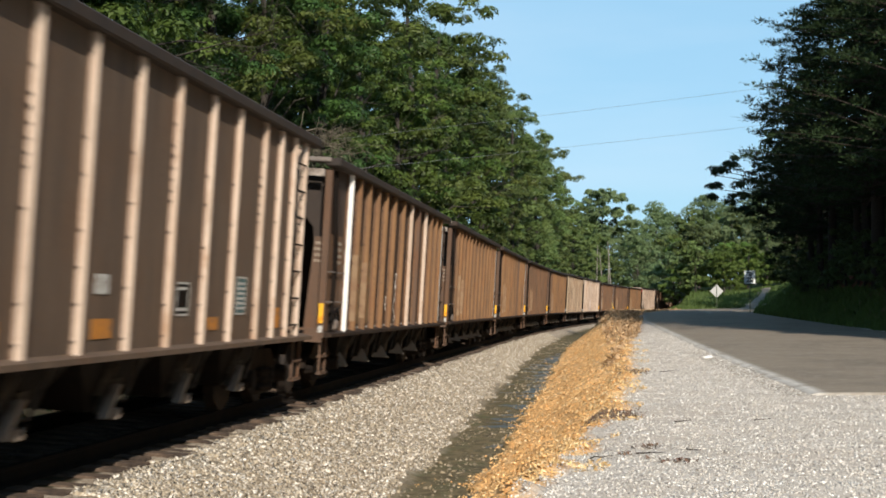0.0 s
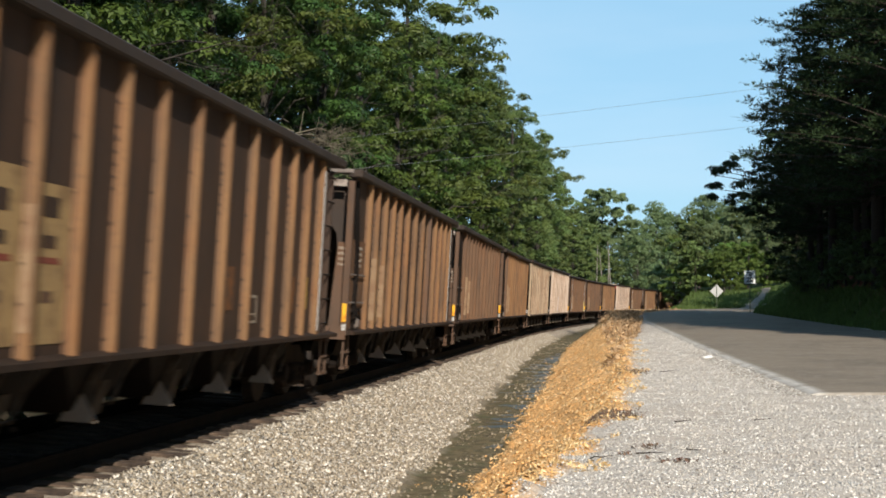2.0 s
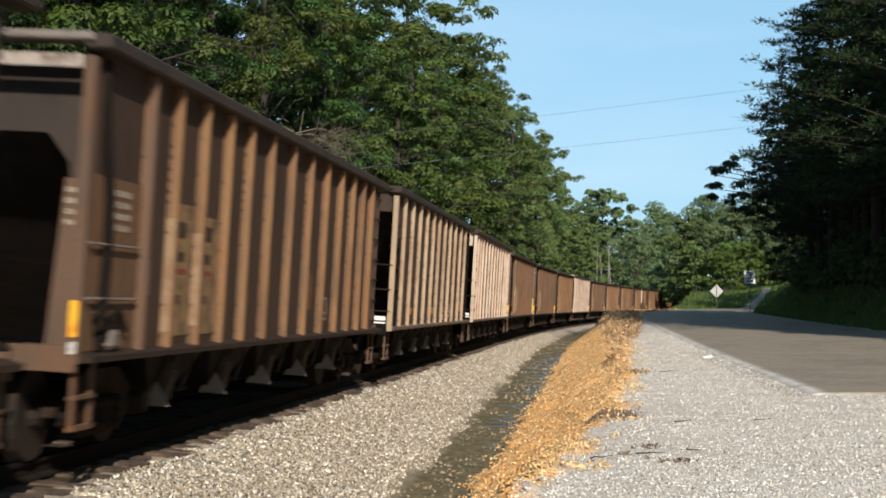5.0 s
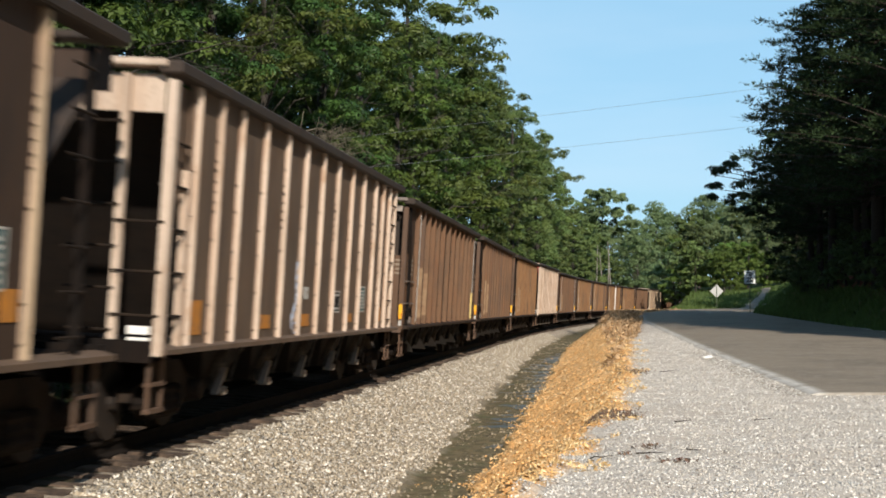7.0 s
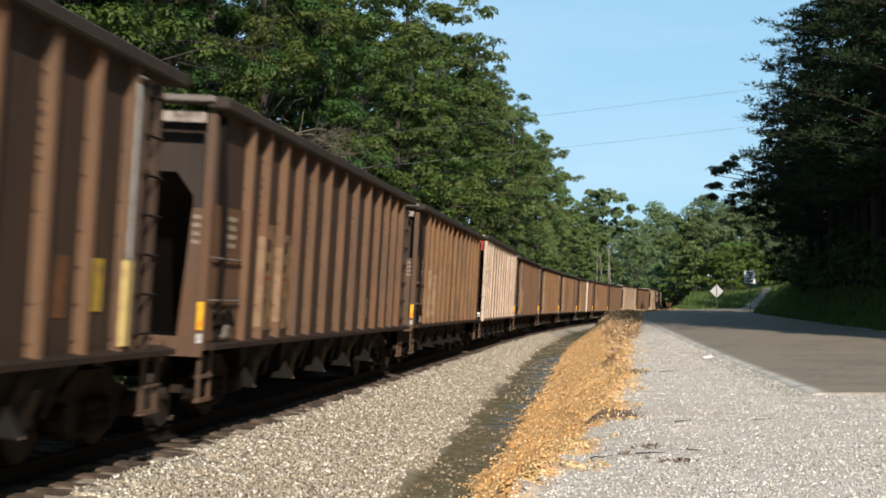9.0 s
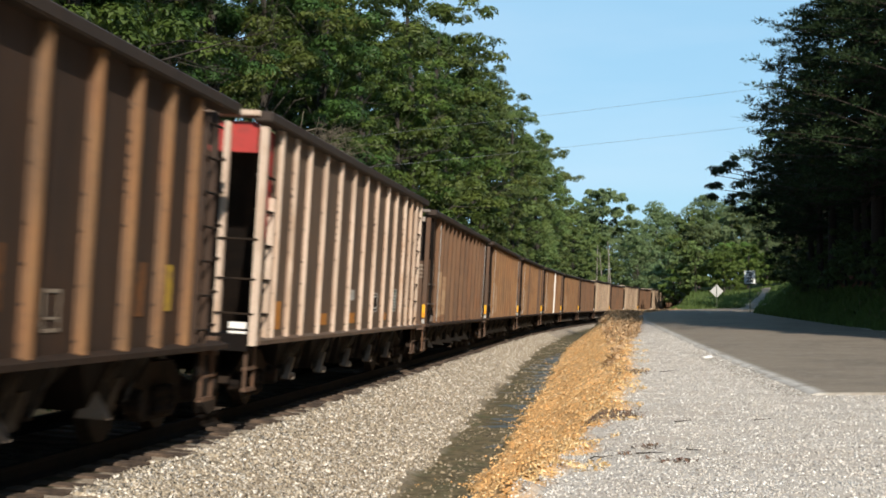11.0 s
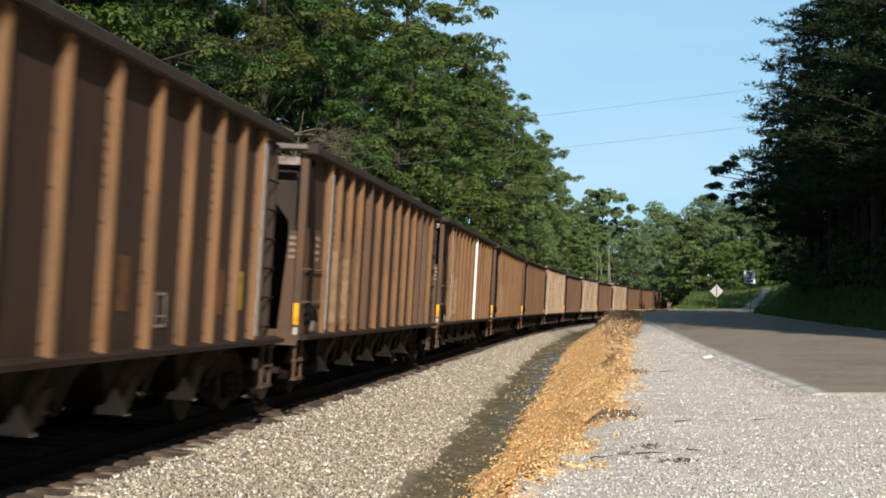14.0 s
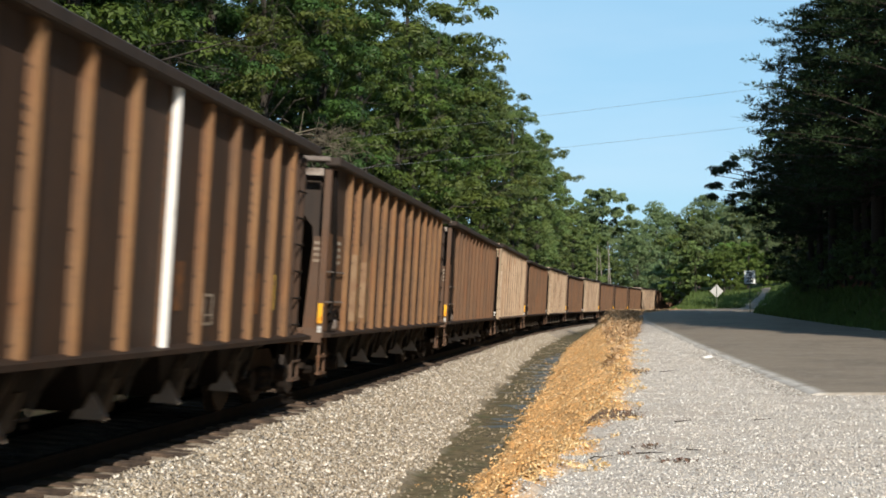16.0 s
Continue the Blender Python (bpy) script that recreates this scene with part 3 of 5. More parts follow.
def straw_field():
    """Dry straw and wood chips strewn along the crest of the bank."""
    rng = np.random.default_rng(15)
    def strewn(x, y):
        off = track_offset(x, y) - crest_off(y)
        return -1.1 < off < 0.5 and noise.noise((x * 2, y * 0.8, 6)) + 0.25 > abs(off + 0.1)
    p = scatter(10000, -1.9, 1.1, 9, 75, 16, strewn, 1.5)
    p[:, 2] += 0.012
    n = len(p)
    nv = np.tile((0.0, 0.0, 1.0), (n, 1)) + rng.normal(0, 0.3, (n, 3))
    v, f = leaf_cards(rng, p, nv, 0.04, 0.18, 0.1)
    tagged(raw_mesh("straw", v, f, STRAW), "pale dry straw and wood chips on the bank", "straw", kind="stuff")


def debris_field():
    """Brown twigs, roots and straw heaped along the far crest of the bank."""
    rng = np.random.default_rng(17)
    def heaped(x, y):
        off = track_offset(x, y) - crest_off(y)
        return -0.5 < off < lerp(y, (85, 1.6), (100, 4.5)) and x < lerp(y, (36, 0.2), (50, 0.9), (80, 1.6), (95, 1.9), (116, 5.5)) and noise.noise((x * 1.3, y * 0.5, 2)) > -0.15
    p = scatter(15000, -1.9, 5.5, 30, 118, 18, heaped, 0.7)
    p[:, 2] += 0.02 + 0.1 * rng.random(len(p)) ** 2
    nv = np.tile((0.0, 0.0, 1.0), (len(p), 1)) + rng.normal(0, 0.5, (len(p), 3))
    v, f = leaf_cards(rng, p, nv, 0.11, 0.2, 0.1)
    tagged(raw_mesh("brush_debris", v, f, BRUSH), "brown twigs, roots and dry grass heaped on the bank", "debris", kind="stuff")


def leaf_cards(rng, centres, normals, size, ratio=0.6, curl=0.25, jitter=0.55, corners=4):
    """Small leaves at the centres: folded rhombs of four corners, or plain pointed ones of three."""
    n = len(centres)
    nv = normals + rng.normal(0, jitter, (n, 3))
    nv /= np.linalg.norm(nv, axis=1, keepdims=True) + 1e-9
    u = np.cross(nv, rng.normal(size=(n, 3)))
    u /= np.linalg.norm(u, axis=1, keepdims=True) + 1e-9
    w = np.cross(nv, u)
    s = size * rng.uniform(0.6, 1.35, (n, 1))
    if corners == 3:
        q = np.stack([centres - u * s, centres + w * s * ratio * 1.3 + u * s * 0.4, centres + u * s - w * s * ratio], 1)
        return q.reshape(-1, 3), np.arange(3 * n).reshape(n, 3)
    q = np.stack([centres - u * s, centres + w * s * ratio - nv * s * curl, centres + u * s, centres - w * s * ratio - nv * s * curl], 1)
    return q.reshape(-1, 3), np.arange(4 * n).reshape(n, 4)


STRAW = stone_material("straw", (0.7, 0.48, 0.22), (0.46, 0.3, 0.13), (0.86, 0.72, 0.48))
BRUSH = stone_material("brown_debris", (0.4, 0.26, 0.14), (0.17, 0.105, 0.065), (0.6, 0.44, 0.27))
straw_field()
debris_field()


# ---- railway track ----
def build_track():
    root = tagged(new("railway_track"), "single railway track on weathered wooden ties in tan ballast", "railway track", kind="structure")
    prof = [(-0.075, -0.17), (0.075, -0.17), (0.07, -0.15), (0.012, -0.13), (0.012, -0.04), (0.036, -0.03), (0.036, -0.003), (0.028, 0.0),
            (-0.028, 0.0), (-0.036, -0.003), (-0.036, -0.03), (-0.012, -0.04), (-0.012, -0.13), (-0.07, -0.15)]
    ss = spaced((-260, 60, 20), (60, 520, 5))
    for side in (-0.755, 0.755):
        verts, faces = [], []
        for s in ss:
            for a, b in prof:
                verts.append(on_track(s, *banked(side + a, b))[0])
        n = len(prof)
        faces = [(j * n + i, j * n + (i + 1) % n, (j + 1) * n + (i + 1) % n, (j + 1) * n + i) for j in range(len(ss) - 1) for i in range(n)]
        link_mesh("rail", verts, faces, RAIL, root, "rusty steel rail with a worn head")
    rng = random.Random(4)
    bm = bmesh.new()
    box(bm, -1.3, 1.3, -0.115, 0.115, -0.18, 0, 0.012)
    first = part("tie", bm, TIE, root)
    first.matrix_basis = pose(TRACK_X, 5.0, -0.1, 0, BANK, 0)
    far = bmesh.new()
    s = -30.0
    while s < 330:
        s += 0.5 + rng.uniform(-0.08, 0.08)
        dx, tw, dz = rng.uniform(-0.16, 0.17), rng.uniform(-2.5, 2.5), rng.uniform(-0.012, 0.012)
        p, a = on_track(s, *banked(dx, -0.17 + dz))
        m = Matrix.Translation(p) @ pose(0, 0, 0, 0, BANK + rng.uniform(-0.6, 0.6), tw - math.degrees(a))
        if 5.2 < s < 150:
            share("tie", first, root, m=m)
        else:
            start = len(far.verts)
            box(far, -1.3, 1.3, -0.115, 0.115, -0.18, 0)
            far.verts.ensure_lookup_table()
            for v in far.verts[start:]:
                v.co = m @ v.co
    tagged(part("far_ties", far, TIE, root), kind="stuff")


build_track()


# ---- coal hopper cars ----
Z_SILL, Z_TOP, HALF = 0.92, 3.60, 7.75
SHEET_X, RIB_X, CHORD_X = 1.44, 1.55, 1.60
BROWN_RIBS = (-6.3, -5.5, -4.58, -3.65, -2.75, -1.72, -0.56, 0.57, 1.7, 2.8, 3.8, 4.72, 5.6)
CREAM_RIBS = (-6.82, -5.98, -5.12, -4.0, -2.84, -1.71, -0.56, 0.57, 1.75, 2.8, 3.99, 4.82, 5.58, 6.22)
TAN_RIBS = (-6.5, -5.35, -4.19, -3.03, -1.87, -0.76, 0.43, 1.56, 2.75, 4.05, 5.25)
RISE = {"brown": 0.05, "cream": 0.16, "tan": 0.14}      # how much taller each kind of car is than the lowest
REAR = 0.65      # the trailing end stands nearer the middle than the leading one


def rib_bmesh(z0, z1, seed, w0=0.06, w1=0.048, base=1.44):
    """A pressed hat-section rib, its foot on the side sheet, with bolt heads along its face."""
    rng = random.Random(seed)
    bm = bmesh.new()
    mid = (base + RIB_X - 0.035) / 2 + 0.004
    prism(bm, [(base, -w0), (mid, -(w0 + w1) / 2 - 0.002), (RIB_X - 0.035, -w1 - 0.004), (RIB_X - 0.01, -w1 * 0.85), (RIB_X, -w1 * 0.4), (RIB_X, w1 * 0.4), (RIB_X - 0.01, w1 * 0.85), (RIB_X - 0.035, w1 + 0.004), (mid, (w0 + w1) / 2 + 0.002), (base, w0)], 2, z0, z1)
    spots = [2.5 + 0.11 * j for j in range(5)] if seed == 1 else []
    z = z0 + 0.1
    while z < z1 - 0.15:
        spots.append(z)
        z += rng.choice((0.3, 0.45, 0.7))
    for z in spots:
        box(bm, base + 0.004, base + 0.03, -w0 - 0.009, -w0 + 0.012, z, z + 0.02)
    return bm


def wheel_bmesh():
    bm = bmesh.new()
    for a, b, r in ((0.70, 0.735, 0.45), (0.735, 0.83, 0.42)):
        rod(bm, (a, 0, 0), (b, 0, 0), r, r - 0.01, 20)
    rod(bm, (0.83, 0, 0), (0.90, 0, 0), 0.13, 0.11, 12)
    return bm


def spring_bmesh(x, y):
    """A stout coil spring as one ribbed body of turning rings."""
    bm = bmesh.new()
    rings = []
    for j in range(7):
        r = 0.09 if j % 2 else 0.066
        rings.append([bm.verts.new((x + r * math.cos(a), y + r * math.sin(a), 0.25 + 0.05 * j)) for a in [math.pi * i / 4 for i in range(8)]])
    for a, b in zip(rings, rings[1:]):
        for i in range(8):
            bm.faces.new((a[i], a[(i + 1) % 8], b[(i + 1) % 8], b[i]))
    bm.faces.new(rings[0][::-1])
    bm.faces.new(rings[-1])
    return bm


def build_truck(car, y):
    tr = new("truck")
    tr.parent = car
    tr.location = (0, y, 0)
    for side in (1, -1):
        m = pose(0, 0, 0) if side > 0 else pose(0, 0, 0, 0, 0, 180)
        bm = bmesh.new()
        outline = [(-1.12, 0.42), (-1.05, 0.56), (-0.72, 0.62), (-0.42, 0.8), (0.42, 0.8), (0.72, 0.62), (1.05, 0.56), (1.12, 0.42), (0.78, 0.38),
                   (0.48, 0.2), (-0.48, 0.2), (-0.78, 0.38)]
        prism(bm, [(a, b) for a, b in outline], 0, 0.97, 1.11)
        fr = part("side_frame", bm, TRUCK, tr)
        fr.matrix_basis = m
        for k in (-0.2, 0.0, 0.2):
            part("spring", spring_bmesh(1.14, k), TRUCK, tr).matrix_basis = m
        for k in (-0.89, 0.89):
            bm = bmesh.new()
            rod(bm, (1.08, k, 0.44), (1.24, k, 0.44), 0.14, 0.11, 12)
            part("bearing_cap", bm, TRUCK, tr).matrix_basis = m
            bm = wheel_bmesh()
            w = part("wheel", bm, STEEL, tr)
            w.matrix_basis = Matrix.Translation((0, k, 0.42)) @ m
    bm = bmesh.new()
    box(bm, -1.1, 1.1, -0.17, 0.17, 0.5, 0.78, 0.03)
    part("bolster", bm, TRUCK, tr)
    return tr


def hopper_bmesh():
    """One discharge pocket: a funnel with a sloped chute and gate frame."""
    bm = bmesh.new()
    top = [(-1.3, -1.06, 0.95), (1.3, -1.06, 0.95), (1.3, 1.06, 0.95), (-1.3, 1.06, 0.95)]
    low = [(-1.05, -0.2, 0.4), (1.05, -0.2, 0.4), (1.05, 0.26, 0.4), (-1.05, 0.26, 0.4)]
    a, b = [bm.verts.new(v) for v in top], [bm.verts.new(v) for v in low]
    for i in range(4):
        j = (i + 1) % 4
        bm.faces.new((a[i], a[j], b[j], b[i]))
    bm.faces.new(b)
    bm.faces.new(a[::-1])
    return bm


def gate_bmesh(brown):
    """The foot of a discharge chute, sunlight put into its pale colour: a flared end plate on brown cars, a slanting
    rail with a foot on cream ones.
    """
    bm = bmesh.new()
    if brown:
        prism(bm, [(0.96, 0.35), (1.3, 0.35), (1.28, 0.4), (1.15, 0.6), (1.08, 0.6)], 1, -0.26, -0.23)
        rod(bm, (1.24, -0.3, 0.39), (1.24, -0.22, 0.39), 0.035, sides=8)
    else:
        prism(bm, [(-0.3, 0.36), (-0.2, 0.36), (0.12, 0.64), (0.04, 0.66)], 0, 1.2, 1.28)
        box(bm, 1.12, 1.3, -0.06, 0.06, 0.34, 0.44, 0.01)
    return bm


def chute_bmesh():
    """The steel chute above a gate, shade put into its dim colour, narrowing downwards, with its bracing rod."""
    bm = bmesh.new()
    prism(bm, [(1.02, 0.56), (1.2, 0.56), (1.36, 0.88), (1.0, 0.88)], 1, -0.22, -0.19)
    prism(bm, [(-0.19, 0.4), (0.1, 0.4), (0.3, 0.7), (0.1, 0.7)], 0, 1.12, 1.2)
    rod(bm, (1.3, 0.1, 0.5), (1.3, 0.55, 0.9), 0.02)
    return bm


def end_structure(car, kind, sign):
    """Cap, band, posts, slope sheet and platform of one end; sign -1 is the end at local -y."""
    m = pose(0, 0, 0) if sign < 0 else pose(0, -REAR, 0, 0, 0, 180)
    up = RISE[kind]
    paint, sheet = (BROWN, SHEET) if kind == "brown" else (CREAM, CREAM_SHEET)
    bm = bmesh.new()
    box(bm, -1.45, 1.45, -HALF - 0.02, -HALF + 0.3, 3.53 + up, Z_TOP + up, 0.012)
    cap = part("end_cap", bm, CAP if kind == "brown" else CREAM, car)
    bm = bmesh.new()
    x = 1.4
    prism(bm, [(-x, 3.47 + up), (-x, 2.0), (-x + 0.2, 2.0), (-x + 0.26, 2.6), (-x + 0.46, 2.85), (x - 0.46, 2.85), (x - 0.26, 2.6), (x - 0.2, 2.0), (x, 2.0), (x, 3.47 + up)]
          if kind == "brown" and sign < 0 else [(-x, 3.47 + up), (-x, 3.1 + up), (x, 3.1 + up), (x, 3.47 + up)], 1, *((-HALF + 0.42, -HALF + 0.44) if kind == "brown" else (-HALF + 0.14, -HALF + 0.16)))
    # brown end sheet: shade put in through the dark chord colour
    plate = part("end_sheet", bm, CHORD if kind == "brown" else paint, car)
    obs = [cap, plate]
    if kind == "brown" and sign < 0:
        bm = bmesh.new()
        box(bm, -1.3, 1.33, -HALF + 0.105, -HALF + 0.12, 3.32 + up, 3.43 + up)
        obs.append(part("end_plate", bm, PALE_PLATE, car, "mottled pale steel plate"))
    for side in (-1, 1) if sign > 0 else ():
        for k in (-6.62, -6.98) if kind == "brown" else (-6.93,):
            bm = bmesh.new()
            box(bm, *sorted((side * 1.44, side * 1.52)), k - 0.025, k + 0.025, Z_SILL, 3.38 + up)
            obs.append(part("ladder_post", bm, SHEET if kind == "brown" else CREAM, car))
        for z in [1.15 + 0.36 * j for j in range(7)]:
            bm = bmesh.new()
            rod(bm, (side * 1.53, -7.06 if kind == "brown" else -6.95, z), (side * 1.53, -6.54 if kind == "brown" else -6.45, z), 0.014)
            obs.append(part("ladder_rung", bm, TRUCK, car))
    for side in (-1, 1) if sign < 0 else ():
        bm = bmesh.new()
        if kind == "brown":
            prism(bm, [(side * 1.47, 3.41 + up), (side * 1.47, Z_SILL), (side * 1.37, Z_SILL), (side * 1.37, 3.41 + up)], 1, -HALF + 0.04, -HALF + 0.14)
        else:
            prism(bm, [(side * 1.55, 3.41 + up), (side * 1.55, Z_SILL), (side * 1.455, Z_SILL), (side * 1.455, 3.41 + up)], 1, -HALF + 0.04, -HALF + 0.14)
        # darker paint on brown posts puts their half shade into the colour
        obs.append(part("corner_post", bm, BROWN_DARK if kind == "brown" else paint, car))
        if kind == "brown":
            bm = bmesh.new()
            prism(bm, [(side * 1.38, 0.96), (side * 1.38, 2.45), (side * 1.23, 2.45), (side * 1.13, 0.96)], 1, -HALF + 0.15, -HALF + 0.165)
            obs.append(part("corner_panel", bm, BROWN_DARK, car))
        bm = bmesh.new()
        box(bm, *sorted((side * 1.385, side * 1.455)), -HALF + 0.022, -HALF + 0.038, 1.14, 1.44) if kind == "brown" else box(bm, *sorted((side * 1.2, side * 1.42)), -HALF + 0.05, -HALF + 0.06, 1.0, 1.09)
        obs.append(part("reflector", bm, YELLOW if kind == "brown" else WHITE, car, "yellow reflector" if kind == "brown" else "white marker plate"))
        bm = bmesh.new()
        if kind == "brown":
            box(bm, *sorted((side * 1.39, side * 1.45)), -HALF + 0.02, -HALF + 0.036, 1.0, 1.1)
            obs.append(part("marker_plate", bm, GREY_PLATE, car))
        else:
            box(bm, side * 1.2, side * 1.42, -HALF + 0.05, -HALF + 0.06, 1.12, 1.2)
            obs.append(part("marker_plate", bm, WHITE, car, "white marker plate"))
    bm = bmesh.new()
    prism(bm, [(-HALF + 0.46, 2.95 if kind == "brown" else 3.16 + up), (-HALF + 0.46, 2.92 if kind == "brown" else 3.13 + up), (-4.6, 0.98), (-4.6, 1.02)], 0, -1.38, 1.38)
    obs.append(part("slope_sheet", bm, CHORD, car))
    bm = bmesh.new()
    box(bm, -1.45, 1.45, -HALF + 0.05, -6.2, 0.93, 1.0)
    box(bm, -1.45, 1.45, -HALF + 0.03, -HALF + 0.1, 0.85, 1.06)
    box(bm, -0.22, 0.22, -HALF + 0.0, -5.2, 0.62, 0.93)
    obs.append(part("end_platform", bm, BROWN_DARK if kind == "brown" else HOPPER, car))
    bm = bmesh.new()
    box(bm, -0.11, 0.11, -HALF - 0.2, -HALF + 0.1, 0.72, 0.9, 0.03)
    box(bm, -0.17, 0.17, -HALF - 0.46, -HALF - 0.16, 0.68, 0.95, 0.05)
    obs.append(part("coupler", bm, TRUCK, car))
    # sill steps under both corners
    for side in (-1, 1):
        bm = bmesh.new()
        for k in (-HALF + 0.1, -HALF + 0.5):
            box(bm, side * 1.4, side * 1.43, k, k + 0.06, 0.38, 0.93)
        box(bm, side * 1.38, side * 1.45, -HALF + 0.1, -HALF + 0.56, 0.36, 0.4)
        box(bm, side * 1.38, side * 1.45, -HALF + 0.1, -HALF + 0.56, 0.62, 0.65)
        obs.append(part("sill_step", bm, BROWN_DARK, car))
    # grab irons
    for side in (-1, 1) if sign < 0 else ():
        for z, a, b in ((1.92, 0.12, 1.3), (1.46, 0.12, 1.3)) if kind == "brown" else [(1.3 + 0.42 * j, 0.1, 0.62) for j in range(5)]:
            bm = bmesh.new()
            xo = 1.5 if kind == "brown" else 1.53
            rod(bm, (side * xo, -HALF + a, z), (side * xo, -HALF + b, z), 0.014)
            rod(bm, (side * xo, -HALF + b, z), (side * 1.4, -HALF + b, z), 0.014)
            rod(bm, (side * xo, -HALF + a, z), (side * 1.4, -HALF + a, z), 0.014)
            obs.append(part("grab_iron", bm, CAP if kind == "brown" else TRUCK, car))
        if kind == "brown":
            bm = bmesh.new()
            rod(bm, (side * 1.43, -HALF + 0.25, 1.2), (side * 1.43, -HALF + 1.25, 1.95), 0.016)
            obs.append(part("diagonal_brace", bm, TRUCK, car))
            # dark tube added as the first bay's shadowed slot, brake levers at its foot
            v, f = tube([Vector((side * 1.475, -HALF + k, z)) for k, z in ((0.3, 3.42 + up), (0.36, 2.9), (0.5, 2.3), (0.52, 1.9), (0.44, 1.02))], [0.035, 0.05, 0.06, 0.06, 0.05], 8)
            obs.append(link_mesh("end_strut", v, f, HOPPER, car, "dark bent tube added as a shadowed slot"))
            bm = bmesh.new()
            for k, z, e, y in ((0.26, 1.32, 0.7, 1.27), (0.3, 1.2, 0.95, 1.22), (0.66, 1.3, 0.9, 1.36), (0.9, 1.36, 1.08, 1.18), (0.55, 1.12, 0.75, 1.34)):
                rod(bm, (side * 1.5, -HALF + k, z), (side * 1.5, -HALF + e, y), 0.022)
            box(bm, *sorted((side * 1.46, side * 1.54)), -HALF + 0.36, -HALF + 0.5, 1.18, 1.32, 0.02)
            obs.append(part("brake_lever", bm, HOPPER, car))
            bm = bmesh.new()
            box(bm, *sorted((side * 1.45, side * 1.55)), -HALF + 0.6, -HALF + 0.82, 1.02, 1.2, 0.04)
            obs.append(part("brake_valve", bm, CAP, car, "dusty grey brake valve"))
        else:
            bm = bmesh.new()
            prism(bm, [(-HALF + 0.13, 3.41 + up), (-HALF + 0.13, 3.1 + up), (-6.98, 2.15), (-6.8, 2.0), (-6.8, 3.41 + up)], 0, *sorted((side * 1.42, side * 1.44)))
            obs.append(part("end_gusset", bm, CREAM_SHEET, car))
            bm = bmesh.new()
            box(bm, *sorted((side * 1.0, side * 1.075)), -HALF + 0.05, -HALF + 0.13, Z_SILL, 3.46 + up)
            obs.append(part("end_post", bm, CREAM, car))
            for z in (2.2, 1.72, 1.3):
                bm = bmesh.new()
                rod(bm, (side * 1.02, -HALF + 0.03, z), (side * 1.5, -HALF + 0.03, z), 0.014)
                obs.append(part("grab_iron", bm, TRUCK, car))
            bm = bmesh.new()
            box(bm, *sorted((side * 1.45, side * 1.53)), -HALF + 0.66, -HALF + 0.73, Z_SILL, 2.75)
            obs.append(part("ladder_post", bm, CREAM, car))
    # ladder on the end, beside the corner
    for z in [1.15 + 0.4 * j for j in range(6)] if kind != "brown" and sign < 0 else ():
        bm = bmesh.new()
        rod(bm, (0.55, -HALF + 0.03, z), (1.04, -HALF + 0.03, z), 0.014)
        obs.append(part("ladder_rung", bm, TRUCK, car))
    for o in obs:
        o.matrix_basis = m


PALE_PLATE = material("mottled_pale_steel", (0.34, 0.29, 0.25), 0.7, vary=[(6, (0.13, 0.1, 0.08), 0.48, 0.68, 5)])


